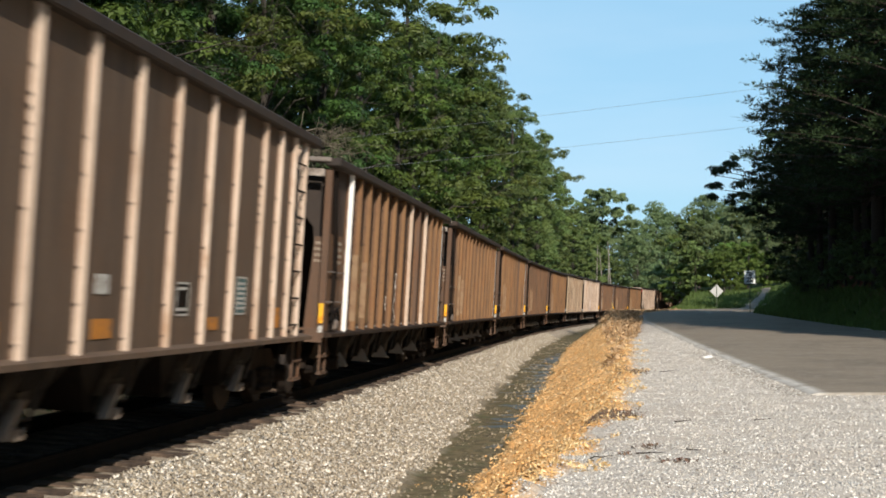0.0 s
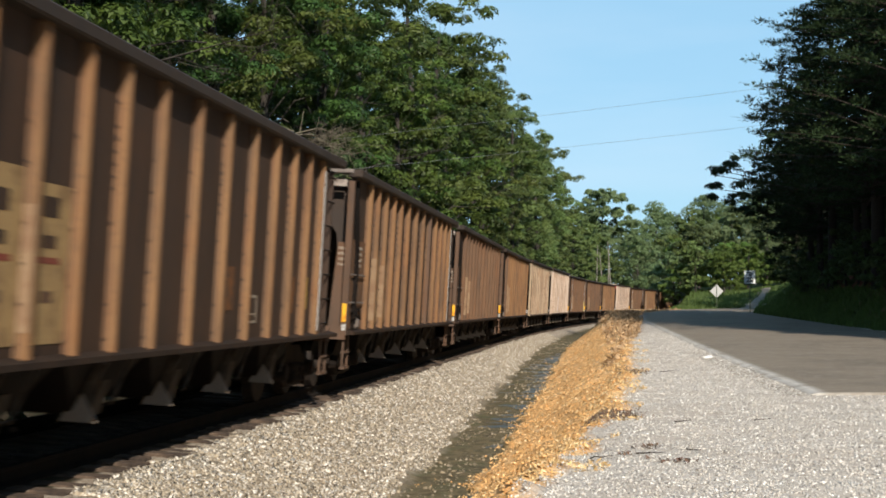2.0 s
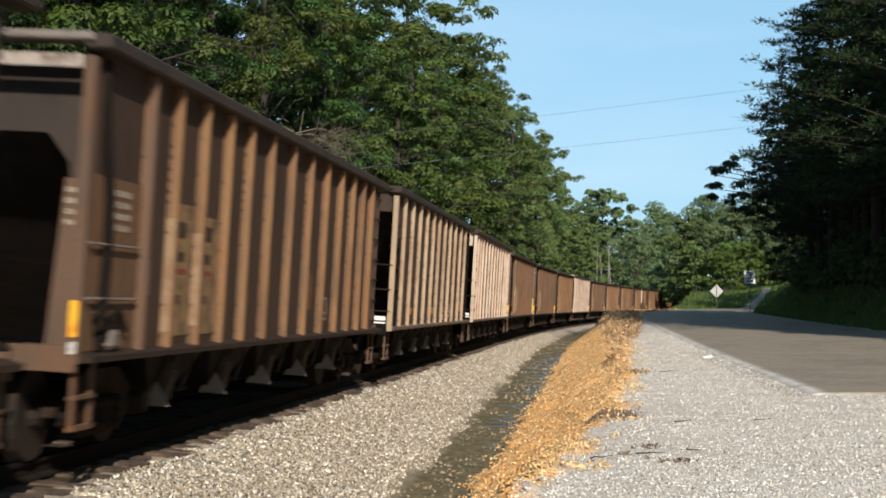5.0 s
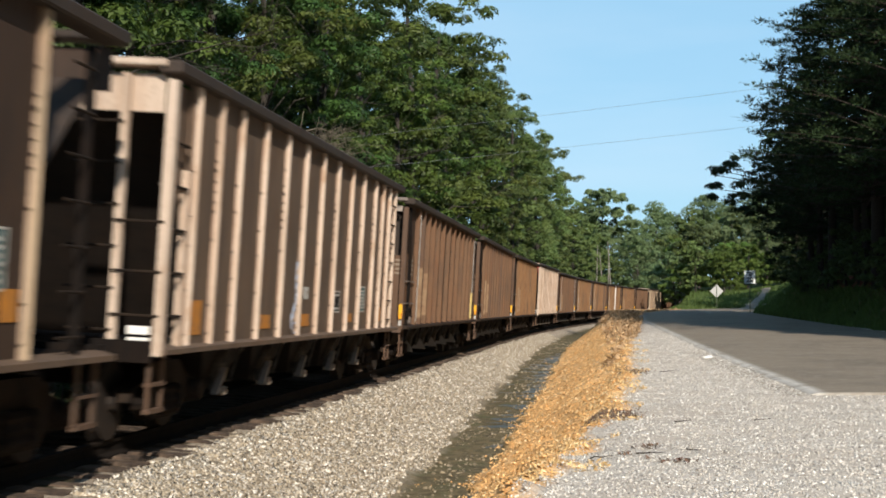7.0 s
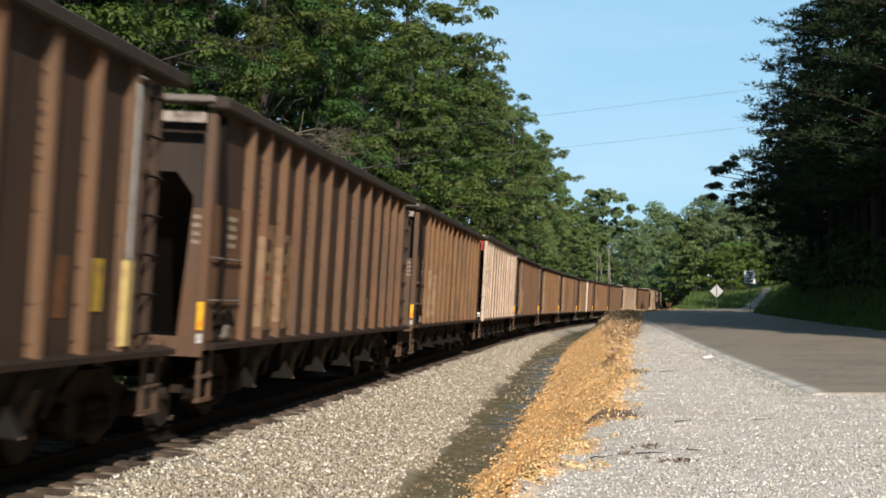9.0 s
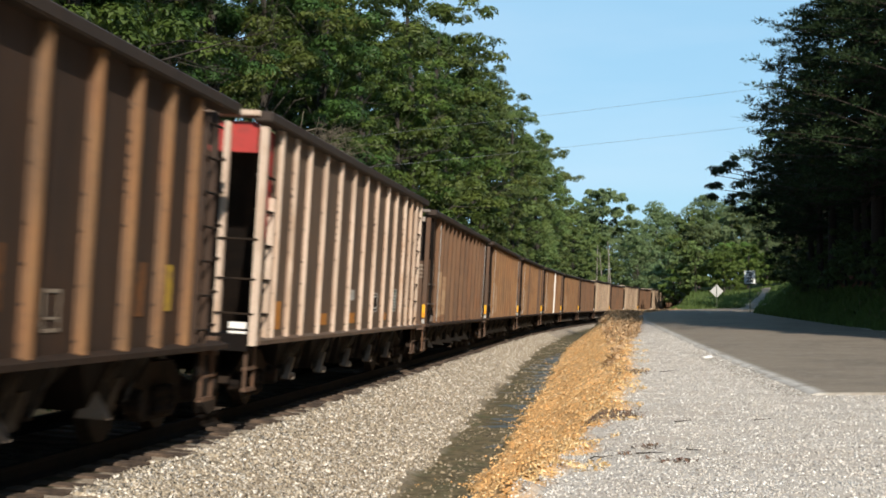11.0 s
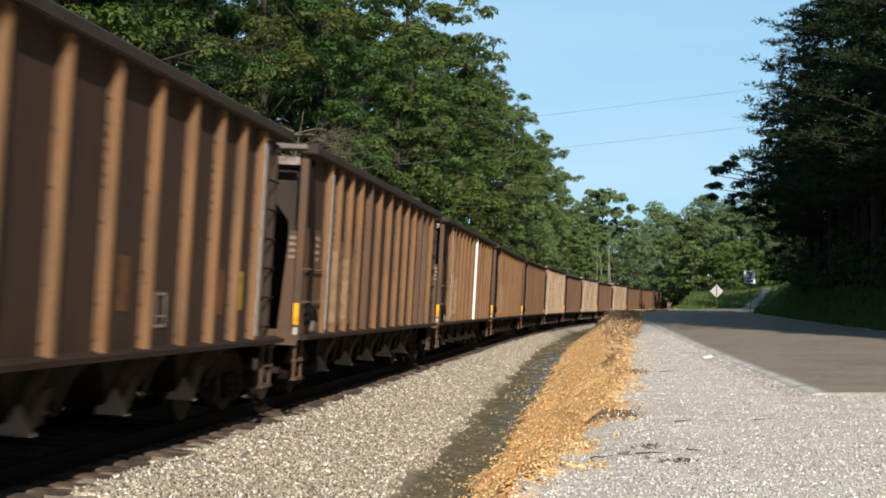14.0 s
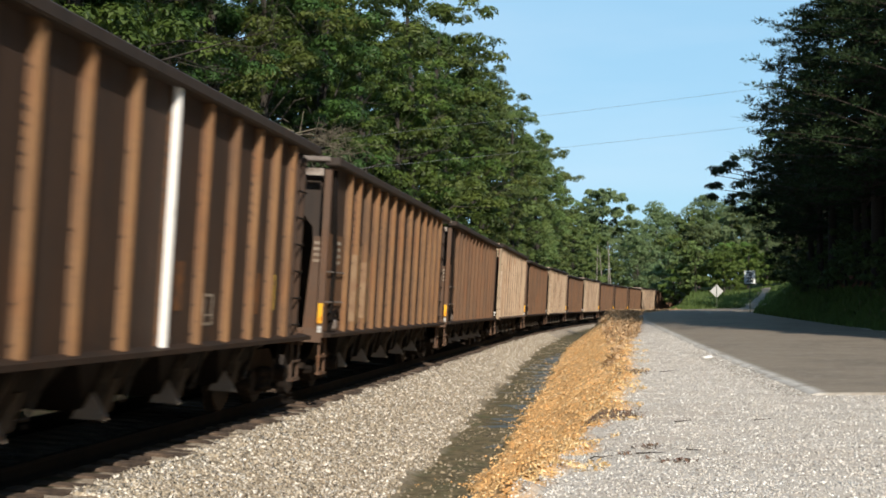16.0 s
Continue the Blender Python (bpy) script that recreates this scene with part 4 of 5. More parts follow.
def build_car(kind):
    car = new("coal_hopper_car")
    brown, up = kind == "brown", RISE[kind]
    sx = SHEET_X if brown else 1.475
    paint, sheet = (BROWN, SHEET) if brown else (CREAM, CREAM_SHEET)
    ys = {"brown": BROWN_RIBS, "cream": CREAM_RIBS, "tan": TAN_RIBS}[kind]
    bolted = [part("rib", rib_bmesh(1.0, 3.46 + up, i, *((0.06, 0.048, 1.44) if brown else (0.042, 0.032, 1.475))), paint) for i in range(3)]
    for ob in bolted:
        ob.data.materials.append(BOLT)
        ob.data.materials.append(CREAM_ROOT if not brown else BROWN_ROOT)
        # side faces at the rib's foot get the darker root paint
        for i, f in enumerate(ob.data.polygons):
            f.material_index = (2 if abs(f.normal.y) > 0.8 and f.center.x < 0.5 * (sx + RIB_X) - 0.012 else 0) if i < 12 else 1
    for side in (1, -1):
        turn = 0 if side > 0 else 180
        a = -HALF + (0.3 if brown else 0.75)
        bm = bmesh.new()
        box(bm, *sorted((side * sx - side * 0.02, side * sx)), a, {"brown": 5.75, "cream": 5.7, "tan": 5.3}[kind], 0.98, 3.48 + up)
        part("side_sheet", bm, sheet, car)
        bm = bmesh.new()
        box(bm, *sorted((side * 1.36, side * CHORD_X)), -HALF + 0.02, HALF - REAR - 0.23, 3.465 + up, Z_TOP + up - 0.003, 0.02)
        part("top_chord", bm, CHORD, car)
        bm = bmesh.new()
        prism(bm, [(side * 1.36, 0.92), (side * 1.585, 0.935), (side * 1.585, 0.985), (side * 1.46, 1.015), (side * 1.36, 1.015)], 1, -HALF + 0.1, HALF - REAR - 0.1)
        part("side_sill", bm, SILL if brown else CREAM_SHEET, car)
        for i, y in enumerate(ys):
            src = bolted[i % 3]
            m = pose(0, y, 0, 0, 0, turn)
            if side > 0 and i < 3:
                src.parent, src.matrix_basis = car, m
                ob = src
            else:
                ob = share("rib", src, car, m=m)
            ob["row"] = int(i if side > 0 else 100 + i)
    for sign in (-1, 1):
        end_structure(car, kind, sign)
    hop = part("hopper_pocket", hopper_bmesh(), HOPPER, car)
    gate = part("hopper_gate", gate_bmesh(brown), GATE, car, "pale foot of a discharge chute, coloured as sunlit")
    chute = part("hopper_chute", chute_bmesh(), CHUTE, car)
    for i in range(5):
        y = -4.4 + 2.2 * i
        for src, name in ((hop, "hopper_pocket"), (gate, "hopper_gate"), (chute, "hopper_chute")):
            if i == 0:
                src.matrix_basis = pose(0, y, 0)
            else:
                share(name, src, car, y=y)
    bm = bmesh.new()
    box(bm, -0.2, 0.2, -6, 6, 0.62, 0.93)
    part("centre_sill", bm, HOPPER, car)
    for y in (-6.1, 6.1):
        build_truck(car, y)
    # lettering, all worn past reading
    if brown:
        for side in (-1, 1):
            bm = bmesh.new()
            box(bm, *sorted((side * 1.44, side * 1.462)), -HALF + 0.15, -6.36, 1.02, 2.5)
            part("end_panel", bm, BROWN_MID, car)
        for j in range(4):
            bm = bmesh.new()
            for i in range(5):
                a = -HALF + 0.5 + 0.125 * i + (0.03 if j % 2 else 0)
                box(bm, 1.462, 1.467, a, a + 0.09, 2.05 + 0.1 * j, 2.105 + 0.1 * j)
            part("number_bar", bm, STENCIL, car)
            bm = bmesh.new()
            for i in range(3):
                box(bm, 1.24 + 0.05 * i, 1.275 + 0.05 * i, -HALF + 0.143, -HALF + 0.149, 2.06 + 0.09 * j, 2.105 + 0.09 * j)
            part("number_bar", bm, STENCIL, car)
        bm = bmesh.new()
        box(bm, 1.444, 1.452, 5.0, 5.24, 1.35, 1.8)
        part("placard", bm, FADED, car, "faded yellow placard")
        bm = bmesh.new()
        for a, b, c, d in ((2.08, 2.1, 1.2, 1.52), (2.4, 2.42, 1.2, 1.52), (2.08, 2.42, 1.19, 1.22), (2.08, 2.42, 1.29, 1.31), (2.08, 2.42, 1.5, 1.53)):
            box(bm, 1.444, 1.449, a, b, c, d)
        part("data_frame", bm, STENCIL, car, "thin worn white stencil frame")
        bm = bmesh.new()
        box(bm, 1.444, 1.447, 1.05, 1.3, 1.35, 1.85)
        part("primer_patch", bm, PRIMER, car, "dull orange primer patch")
        bm = bmesh.new()
        box(bm, 1.444, 1.447, 4.2, 4.45, 1.3, 1.8)
        part("primer_patch", bm, PRIMER, car, "dull orange primer patch")
        bm = bmesh.new()
        box(bm, 1.444, 1.46, -6.15, -6.0, 1.5, 1.82)
        part("card_holder", bm, GREY_PLATE, car, "grey metal card holder")
    else:
        marks = ((-6.42, 1.1, 0.36, 0.36, ORANGE), (-3.42, 1.12, 0.46, 0.17, ORANGE), (-1.1, 1.12, 0.46, 0.17, ORANGE), (2.28, 1.14, 0.36, 0.14, ORANGE),
                 (-1.15, 1.5, 0.32, 0.17, WORN_WHITE), (1.14, 1.3, 0.42, 0.34, HOPPER), (3.4, 1.3, 0.42, 0.44, TEAL), (5.2, 1.12, 0.3, 0.26, ORANGE))
        if kind == "tan":
            marks = ((-1.3, 1.22, 0.5, 0.15, ORANGE), (0.95, 1.25, 0.4, 0.15, ORANGE), (2.15, 1.08, 0.5, 0.36, HOPPER), (4.65, 1.5, 0.46, 0.46, TEAL), (4.98, 1.28, 0.3, 0.24, ORANGE),
                     (0.98, 1.06, 0.26, 0.14, WORN_WHITE), (-4.8, 1.22, 0.4, 0.15, ORANGE))
        for yy, z, w, h, mat in marks:
            bm = bmesh.new()
            if mat in (HOPPER, TEAL):      # framed data panels
                a, b, c, d = yy - w / 2, yy + w / 2, z, z + h
                box(bm, sx + 0.002, sx + 0.005, a, b, c, d)
                panel = part("data_panel", bm, mat, car, "teal data panel" if mat is TEAL else "black data panel")
                bm = bmesh.new()
                for e in ((a, a + 0.02, c, d), (b - 0.02, b, c, d), (a, b, c, c + 0.02), (a, b, d - 0.02, d)):
                    box(bm, sx + 0.006, sx + 0.009, *e)
                part("panel_frame", bm, WORN_WHITE, car, "thin white frame")
                for j in range(6 if mat is TEAL else 2):
                    bm = bmesh.new()
                    y0 = c + 0.06 + (d - c - 0.1) * j / 6 if mat is TEAL else c + 0.05 + 0.21 * j
                    box(bm, sx + 0.006, sx + 0.009, a + 0.05, b - 0.07 - 0.03 * (j % 2), y0, y0 + 0.03)
                    part("text_bar", bm, WORN_WHITE, car)
                continue
            box(bm, sx + 0.004, sx + 0.009, yy - w / 2, yy + w / 2, z, z + h)
            part("stencil_block", bm, mat, car)
    return car


CREAM_ROOT = car_paint("darker_cream_rib_foot", (0.33, 0.23, 0.165), (0.22, 0.12, 0.07), (0.2, 0.14, 0.1), 0.6)
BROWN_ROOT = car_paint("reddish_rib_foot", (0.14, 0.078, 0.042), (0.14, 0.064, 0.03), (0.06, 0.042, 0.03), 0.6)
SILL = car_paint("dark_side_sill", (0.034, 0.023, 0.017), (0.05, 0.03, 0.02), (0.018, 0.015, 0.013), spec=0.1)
SCUFF = material("white_scuffed_dust", (0.6, 0.57, 0.52), 0.9, vary=[(11, (0.1, 0.06, 0.04), 0.42, 0.58, 5)])
PANEL_RED = material("faded_red_stripe", (0.2, 0.045, 0.03), 0.8, vary=[(9, (0.15, 0.08, 0.05), 0.48, 0.66, 4)])
BOLT = material("rusted_bolt_heads", (0.05, 0.032, 0.024), 0.8, vary=[(20, (0.09, 0.05, 0.03), 0.5, 0.7, 3)])
CAP = material("mottled_cap_steel", (0.18, 0.15, 0.13), 0.7, vary=[(6, (0.1, 0.08, 0.065), 0.48, 0.68, 5)])
# dim tone holds the shade on the chutes
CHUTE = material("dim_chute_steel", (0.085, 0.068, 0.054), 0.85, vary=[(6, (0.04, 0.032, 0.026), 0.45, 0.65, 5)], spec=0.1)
# pale tone holds the sunlight on the gates
GATE = material("sunlit_pale_gate_steel", (0.24, 0.2, 0.165), 0.8, vary=[(7, (0.16, 0.12, 0.09), 0.48, 0.66, 5)])
PATCH = material("worn_tan_patch", (0.24, 0.16, 0.095), 0.85, vary=[(5, (0.2, 0.12, 0.07), 0.46, 0.62, 6)])
FADED = material("faded_yellow_placard", (0.5, 0.33, 0.04), 0.7, vary=[(9, (0.25, 0.15, 0.06), 0.48, 0.66, 5)])
PANEL_YELLOW = material("faded_yellow_paint", (0.33, 0.22, 0.1), 0.85, vary=[(5, (0.2, 0.125, 0.06), 0.5, 0.66, 6)])
STENCIL_DIM = material("dim_lettering", (0.23, 0.145, 0.07), 0.85, vary=[(5, (0.12, 0.072, 0.04), 0.46, 0.64, 6)])
WORN_WHITE = material("worn_white_stencil", (0.5, 0.5, 0.47), 0.8, vary=[(16, (0.25, 0.2, 0.16), 0.5, 0.66, 4)])
PRIMER = material("dull_orange_primer", (0.17, 0.07, 0.022), 0.85, vary=[(7, (0.07, 0.04, 0.025), 0.45, 0.62, 5)])
BLUE = material("blue_grey_stencil", (0.3, 0.34, 0.42), 0.8, vary=[(12, (0.3, 0.22, 0.155), 0.5, 0.65, 4)])
TEAL = material("teal_stencil", (0.05, 0.12, 0.125), 0.8, vary=[(12, (0.09, 0.1, 0.09), 0.5, 0.65, 4)])

# The train, front to back from the car that passes first. c: cream car, b: brown car, d: darker brown, l: light tan car
TRAIN = "cbbbdbccbbbcbbbbbbcbcbcbdbcbbbb"
FIRST = -1
LENGTH = 16.036
cars = []


def paint_car(car, kind, k):
    rng = random.Random(k * 7 + 3)
    for o in car.children_recursive:
        name = o.name.split(".")[0]
        swap = None
        if kind == "d":
            swap = {"rib": BROWN_MID, "corner_post": BROWN_DARK}.get(name)
        if kind == "b" and name == "rib":
            i = o["row"]
            if k == 0 and i in (0, 7, 9):
                swap = WHITE if i == 0 else CREAM
            elif k == 14 and i == 7:
                swap = WHITE
            elif rng.random() < 0.06:
                swap = BROWN_DARK
            elif k not in (0, 1, 2, 4, 9, 12, 13, 14, 15):
                swap = BROWN_MID
        if kind == "c" and (k == 5 or k > 15) and name in ("rib", "corner_post", "end_sheet"):
            swap = TAN
        if kind == "c" and k == 5:
            swap = {"ladder_post": HOPPER, "side_sheet": SHEET, "end_sheet": SHEET, "end_cap": CHORD}.get(name, swap)
        if kind == "c" and k in (10, 6, 17) and name in ("end_sheet", "end_gusset") and (k == 10 or name == "end_gusset" and k == 17):
            swap = RED
        if swap:
            o.material_slots[0].link = "OBJECT"
            o.material_slots[0].material = swap


def painted_panels(car, paint):
    """Faded yellow panels in two bays, their letters worn past reading."""
    for i, z0, z1 in ((1, 1.15, 2.25), (2, 1.2, 2.15)):
        y = BROWN_RIBS[i]
        bm = bmesh.new()
        prism(bm, [(SHEET_X + 0.012, y - 0.064), (RIB_X - 0.008, y - 0.053), (RIB_X - 0.008, y - 0.045), (SHEET_X + 0.012, y - 0.055)], 2, z0, z1)
        part("rib_patch", bm, PATCH, car, "pale worn paint patch")
    for yy, top in ((-5.0, 2.42), (-4.07, 2.34)):
        bm = bmesh.new()
        box(bm, 1.443, 1.446, yy - 0.38, yy + 0.36, 1.1, top)
        part("painted_panel", bm, paint, car, "faded yellow paint panel")
        for z, h, w, mat in ((2.08, 0.16, 0.3, SHEET), (1.84, 0.1, 0.24, SHEET), (1.72, 0.05, 0.44, PANEL_RED), (1.42, 0.09, 0.22, BROWN_DARK)):
            bm = bmesh.new()
            box(bm, 1.447, 1.449, yy - 0.04 - w * 0.55, yy - 0.04 + w * 0.5, z, z + h)
            part("worn_letter_bar", bm, mat, car)


def dust_and_scrawl(car):
    """White dust along the sill and looping white scrawl past reading."""
    for i in range(12):
        bm = bmesh.new()
        box(bm, 1.443, 1.447, BROWN_RIBS[i] + 0.08, BROWN_RIBS[i + 1] - 0.08, 1.025, 1.055)
        part("sill_dust", bm, SCUFF, car, "white dust on the sill")
    scrawl(car, SHEET_X + 0.002, 0.012, SCUFF, ((-1.6, 1.45, 3), (-0.55, 1.2, 4), (-0.43, 1.75, 2), (-1.55, 2.0, 2)))


def scrawl(car, x, thick, mat, spots):
    """Looping painted strokes past reading, n loops above each spot."""
    rng = random.Random(8)
    for y0, z0, n in spots:
        bm = bmesh.new()
        for j in range(n):
            cy, cz, r = y0 + rng.uniform(-0.16, 0.16), z0 + 0.2 * j, rng.uniform(0.08, 0.17)
            a0 = rng.uniform(0, 6)
            pts = [(cy + r * math.cos(a0 + 0.6 * i) * 1.1, cz + r * math.sin(a0 + 0.6 * i)) for i in range(8)]
            for (a, b), (c, d) in zip(pts, pts[1:]):
                rod(bm, (x, a, b), (x, c, d), thick, thick * 0.85, 4)
        part("painted_scrawl", bm, mat, car, "looping pale painted scrawl")


FRESH_YELLOW = material("pale_yellow_paint", (0.62, 0.47, 0.18), 0.7, vary=[(9, (0.4, 0.28, 0.12), 0.5, 0.7, 4)])
TAN = car_paint("yellowed_cream_paint", (0.4, 0.3, 0.2), (0.28, 0.17, 0.1), (0.2, 0.15, 0.1), 0.3)
bm = bmesh.new()
box(bm, RIB_X, RIB_X + 0.006, -0.045, 0.045, 1.05, 3.36)
STRIP = part("rib_strip", bm, GREY_PLATE, None, "pale scuffed strip on a rib")
LABELS = {"b": "rust-brown ribbed steel coal hopper car with dusty worn stencils", "d": "dark brown coal-dusted ribbed steel hopper car",
          "c": "cream ribbed coal hopper car stained with rust and dust"}
models = {}
for i, kind in enumerate(TRAIN):
    style = "tan" if FIRST + i == 5 else "cream" if kind == "c" else "brown"
    if style not in models:
        models[style] = car = build_car(style)
    else:
        car = copy_thing(models[style], pose(0, 0, 0))
    cars.append((FIRST + i, kind, car))
for k, kind, car in cars:
    paint_car(car, kind, k)
    for i in {0: (12,), 1: (12,), 2: (12,), 7: (0, 12), 10: (), 11: (0, 12), 12: (0, 12), 13: (0,), 14: (0,)}.get(k, ()):
        y = BROWN_RIBS[i]
        if STRIP.parent is None:
            STRIP.parent, STRIP.location = car, (0, y, 0)
        else:
            share("rib_strip", STRIP, car, y=y)
    if kind != "c" and k < 16:
        painted_panels(car, PANEL_YELLOW if k == 1 else STENCIL_DIM)
    if k == 7:
        bm = bmesh.new()
        box(bm, RIB_X - 0.03, RIB_X + 0.014, 5.53, 5.67, 1.05, 1.8)
        part("rib_patch", bm, FRESH_YELLOW, car, "pale yellow paint on a rib")
    if k == 6:
        scrawl(car, 1.478, 0.024, BLUE, ((-1.7, 1.2, 4), (-1.6, 1.3, 4)))
    if k == 0:
        dust_and_scrawl(car)
    tagged(car, LABELS[kind], "railway car", group="coal train")


def car_pose(k, t):
    """The car's middle, carried by its two trucks, at t seconds."""
    s = LENGTH * k + HALF - 0.03 + lerp(t, (0, 21.1), (2, -9.11), (4, -37.91), (6.5, -75.5), (9, -113.5), (12.5, -166.24), (16, -219.5))
    off, z = banked(0, 0)
    a, b = on_track(s - 6.1, off)[0], on_track(s + 6.1, off)[0]
    mid, d = (a + b) / 2, b - a
    return pose(mid.x, mid.y, z, 0, BANK, -math.degrees(math.atan2(d.x, d.y)))


# ---- trees ----
class Wood:
    def __init__(self):
        self.v, self.f = [], []

    def add(self, points, radii, sides=6):
        v, f = tube(points, radii, sides)
        n = len(self.v)
        self.v += v
        self.f += [tuple(a + n for a in q) for q in f]


def broad_tree(name, seed, height, spread, leaves, size, leaf_mat, bark=BARK, low=0.25, clumps=46, bare=0, corners=3, limbs=(), full=1.0):
    """A tapered trunk with forking limbs and a ragged crown of leafy clumps."""
    rng = np.random.default_rng(seed)
    root = new(name)
    wood = Wood()
    bend = rng.normal(0, 0.03 * height, 2)
    axis = [np.array((bend[0] * k * k, bend[1] * k * k, height * k)) for k in np.linspace(0, 0.93, 8)]
    r0 = height * 0.016 + 0.05
    wood.add(axis, [r0 * (1.35 if i == 0 else 1 - 0.11 * i) for i in range(8)], 8)
    cents, rads = [], []
    for i in range(clumps):
        k = low + (1 - low) * (i + 0.5) / clumps
        ang = i * 2.4 + rng.normal(0, 0.4)
        prof = math.sin(math.pi * min(0.97, 0.12 + 0.86 * (k - low) / (1 - low))) ** 0.65
        reach = spread * prof * rng.uniform(0.35, 1.08)
        at = np.array((bend[0] * k * k, bend[1] * k * k, height * max(0.12, k - rng.uniform(0.05, 0.16))))
        tip = np.array((at[0] + reach * math.cos(ang), at[1] + reach * math.sin(ang), height * k + rng.normal(0, 0.02 * height)))
        mid = (at + tip) / 2 + np.array((0, 0, 0.04 * height)) + rng.normal(0, 0.15, 3)
        wood.add([at, mid, tip], [r0 * 0.26 * (1.1 - k), r0 * 0.15 * (1.1 - k), 0.008], 4)
        cents.append(tip)
        rads.append(spread * rng.uniform(0.19, 0.36))
        if rng.random() < 0.45:
            cents.append(mid + rng.normal(0, 0.4, 3))
            rads.append(spread * rng.uniform(0.12, 0.2))
    for x, z, r in limbs:
        at = np.array((0, 0, z * 0.75))
        tip = np.array((x, rng.normal(0, 0.5), z))
        wood.add([at, (at + tip) / 2 + np.array((0, 0, 0.3)), tip], [0.06, 0.04, 0.012], 5)
        cents.append(tip)
        rads.append(r)
    for i in range(bare):
        k = rng.uniform(0.25, 0.6)
        ang = rng.uniform(0, 6.28)
        at = np.array((0, 0, height * k))
        d = np.array((math.cos(ang), math.sin(ang), rng.uniform(-0.1, 0.3)))
        tip = at + d * spread * rng.uniform(0.9, 1.25)
        mid = (at + tip) / 2 + rng.normal(0, 0.3, 3)
        wood.add([at, mid, tip], [0.05, 0.03, 0.008], 4)
        for j in range(16):
            a = at + (tip - at) * rng.uniform(0.35, 1.0)
            t1 = a + d * 0.35 + rng.normal(0, 0.3, 3)
            wood.add([a, t1, t1 + d * 0.3 + rng.normal(0, 0.35, 3)], [0.013, 0.009, 0.004], 3)
    cents, rads = np.array(cents), np.array(rads)
    # each bough is a heap of rounded tufts, and the leaves lie on the tufts' upper shells
    own = np.repeat(np.arange(len(cents)), np.maximum(3, np.round((rads / spread) ** 2 * 80).astype(int)))
    d = rng.normal(size=(len(own), 3))
    d /= np.linalg.norm(d, axis=1, keepdims=True)
    d[:, 2] = np.where(d[:, 2] < -0.2, -d[:, 2], d[:, 2])
    tufts = cents[own] + d * rads[own][:, None] * rng.uniform(0.55, 1.0, (len(own), 1)) * np.array((1.15, 1.15, 0.62))
    wide = spread * full * rng.uniform(0.06, 0.115, len(own))
    pick = rng.choice(len(own), leaves, p=wide ** 2 / (wide ** 2).sum())
    d = rng.normal(size=(leaves, 3))
    d /= np.linalg.norm(d, axis=1, keepdims=True)
    d[:, 2] = np.where(d[:, 2] < -0.3, -d[:, 2], d[:, 2])
    pos = tufts[pick] + d * wide[pick][:, None] * rng.uniform(0.78, 1.1, (leaves, 1)) * np.array((1.1, 1.1, 0.8))
    pos[:, 2] = np.maximum(pos[:, 2], 0.3)
    v, f = leaf_cards(rng, pos, d + np.array((0, 0, 0.3)), size, ratio=0.45, jitter=0.25, corners=corners)
    raw_mesh("trunk", np.array(wood.v), np.array(wood.f), bark, root)
    raw_mesh("crown", v, f, leaf_mat, root)
    return root


def pine_tree(name, seed, height, spread, leaves, size, low=0.2, ratio=0.3, limbs=5.0):
    """A straight trunk with whorled limbs that carry brushes of thin needles."""
    rng = np.random.default_rng(seed)
    root = new(name)
    wood = Wood()
    r0 = height * 0.013 + 0.04
    wood.add([(0, 0, height * k) for k in np.linspace(0, 1, 6)], [r0 * (1 - 0.17 * i) for i in range(6)], 8)
    cents, dirs, wid = [], [], []
    n = int(height * limbs)
    for i in range(n):
        k = low + (1 - low) * (i + rng.random()) / n
        ang = i * 2.4 + rng.normal(0, 0.5)
        ln = spread * (1.06 - k) ** 0.62 * rng.uniform(0.78, 1.1) / (1.06 - low) ** 0.62 + 0.3
        d = np.array((math.cos(ang), math.sin(ang), rng.uniform(-0.12, 0.3)))
        at = np.array((0, 0, height * k))
        tip = at + d * ln
        mid = at + d * ln * 0.55 - np.array((0, 0, 0.06 * ln))
        wood.add([at, mid, tip], [0.05 * (1.1 - k) + 0.012, 0.03 * (1.1 - k) + 0.008, 0.006], 3)
        for j in range(6):
            f = 0.3 + 0.7 * (j + rng.random()) / 6
            side = np.cross(d, (0, 0, 1)) * rng.normal(0, 0.22) * ln * (1.15 - f)
            cents.append(at + d * ln * f + side + rng.normal(0, 0.08, 3))
            dirs.append(d)
            wid.append(0.26 + 0.05 * ln)
    cents, dirs, wid = np.array(cents), np.array(dirs), np.array(wid)
    pick = rng.integers(0, len(cents), leaves)
    d = rng.normal(size=(leaves, 3))
    d /= np.linalg.norm(d, axis=1, keepdims=True)
    pos = cents[pick] + d * wid[pick][:, None] * rng.uniform(0.1, 1.1, (leaves, 1)) * np.array((1, 1, 0.5))
    along = dirs[pick] * 0.25 + d * 0.85 + np.array((0, 0, 0.3))
    along /= np.linalg.norm(along, axis=1, keepdims=True)
    across = np.cross(along, rng.normal(size=(leaves, 3)))
    across /= np.linalg.norm(across, axis=1, keepdims=True) + 1e-9
    ln = size * rng.uniform(0.7, 1.3, (leaves, 1))
    v = np.stack([pos - along * ln - across * ln * ratio, pos - along * ln + across * ln * ratio, pos + along * ln], 1).reshape(-1, 3)
    f = np.arange(3 * leaves).reshape(leaves, 3)
    raw_mesh("trunk", np.array(wood.v), np.array(wood.f), PINE_BARK, root)
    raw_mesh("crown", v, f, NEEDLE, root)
    return root


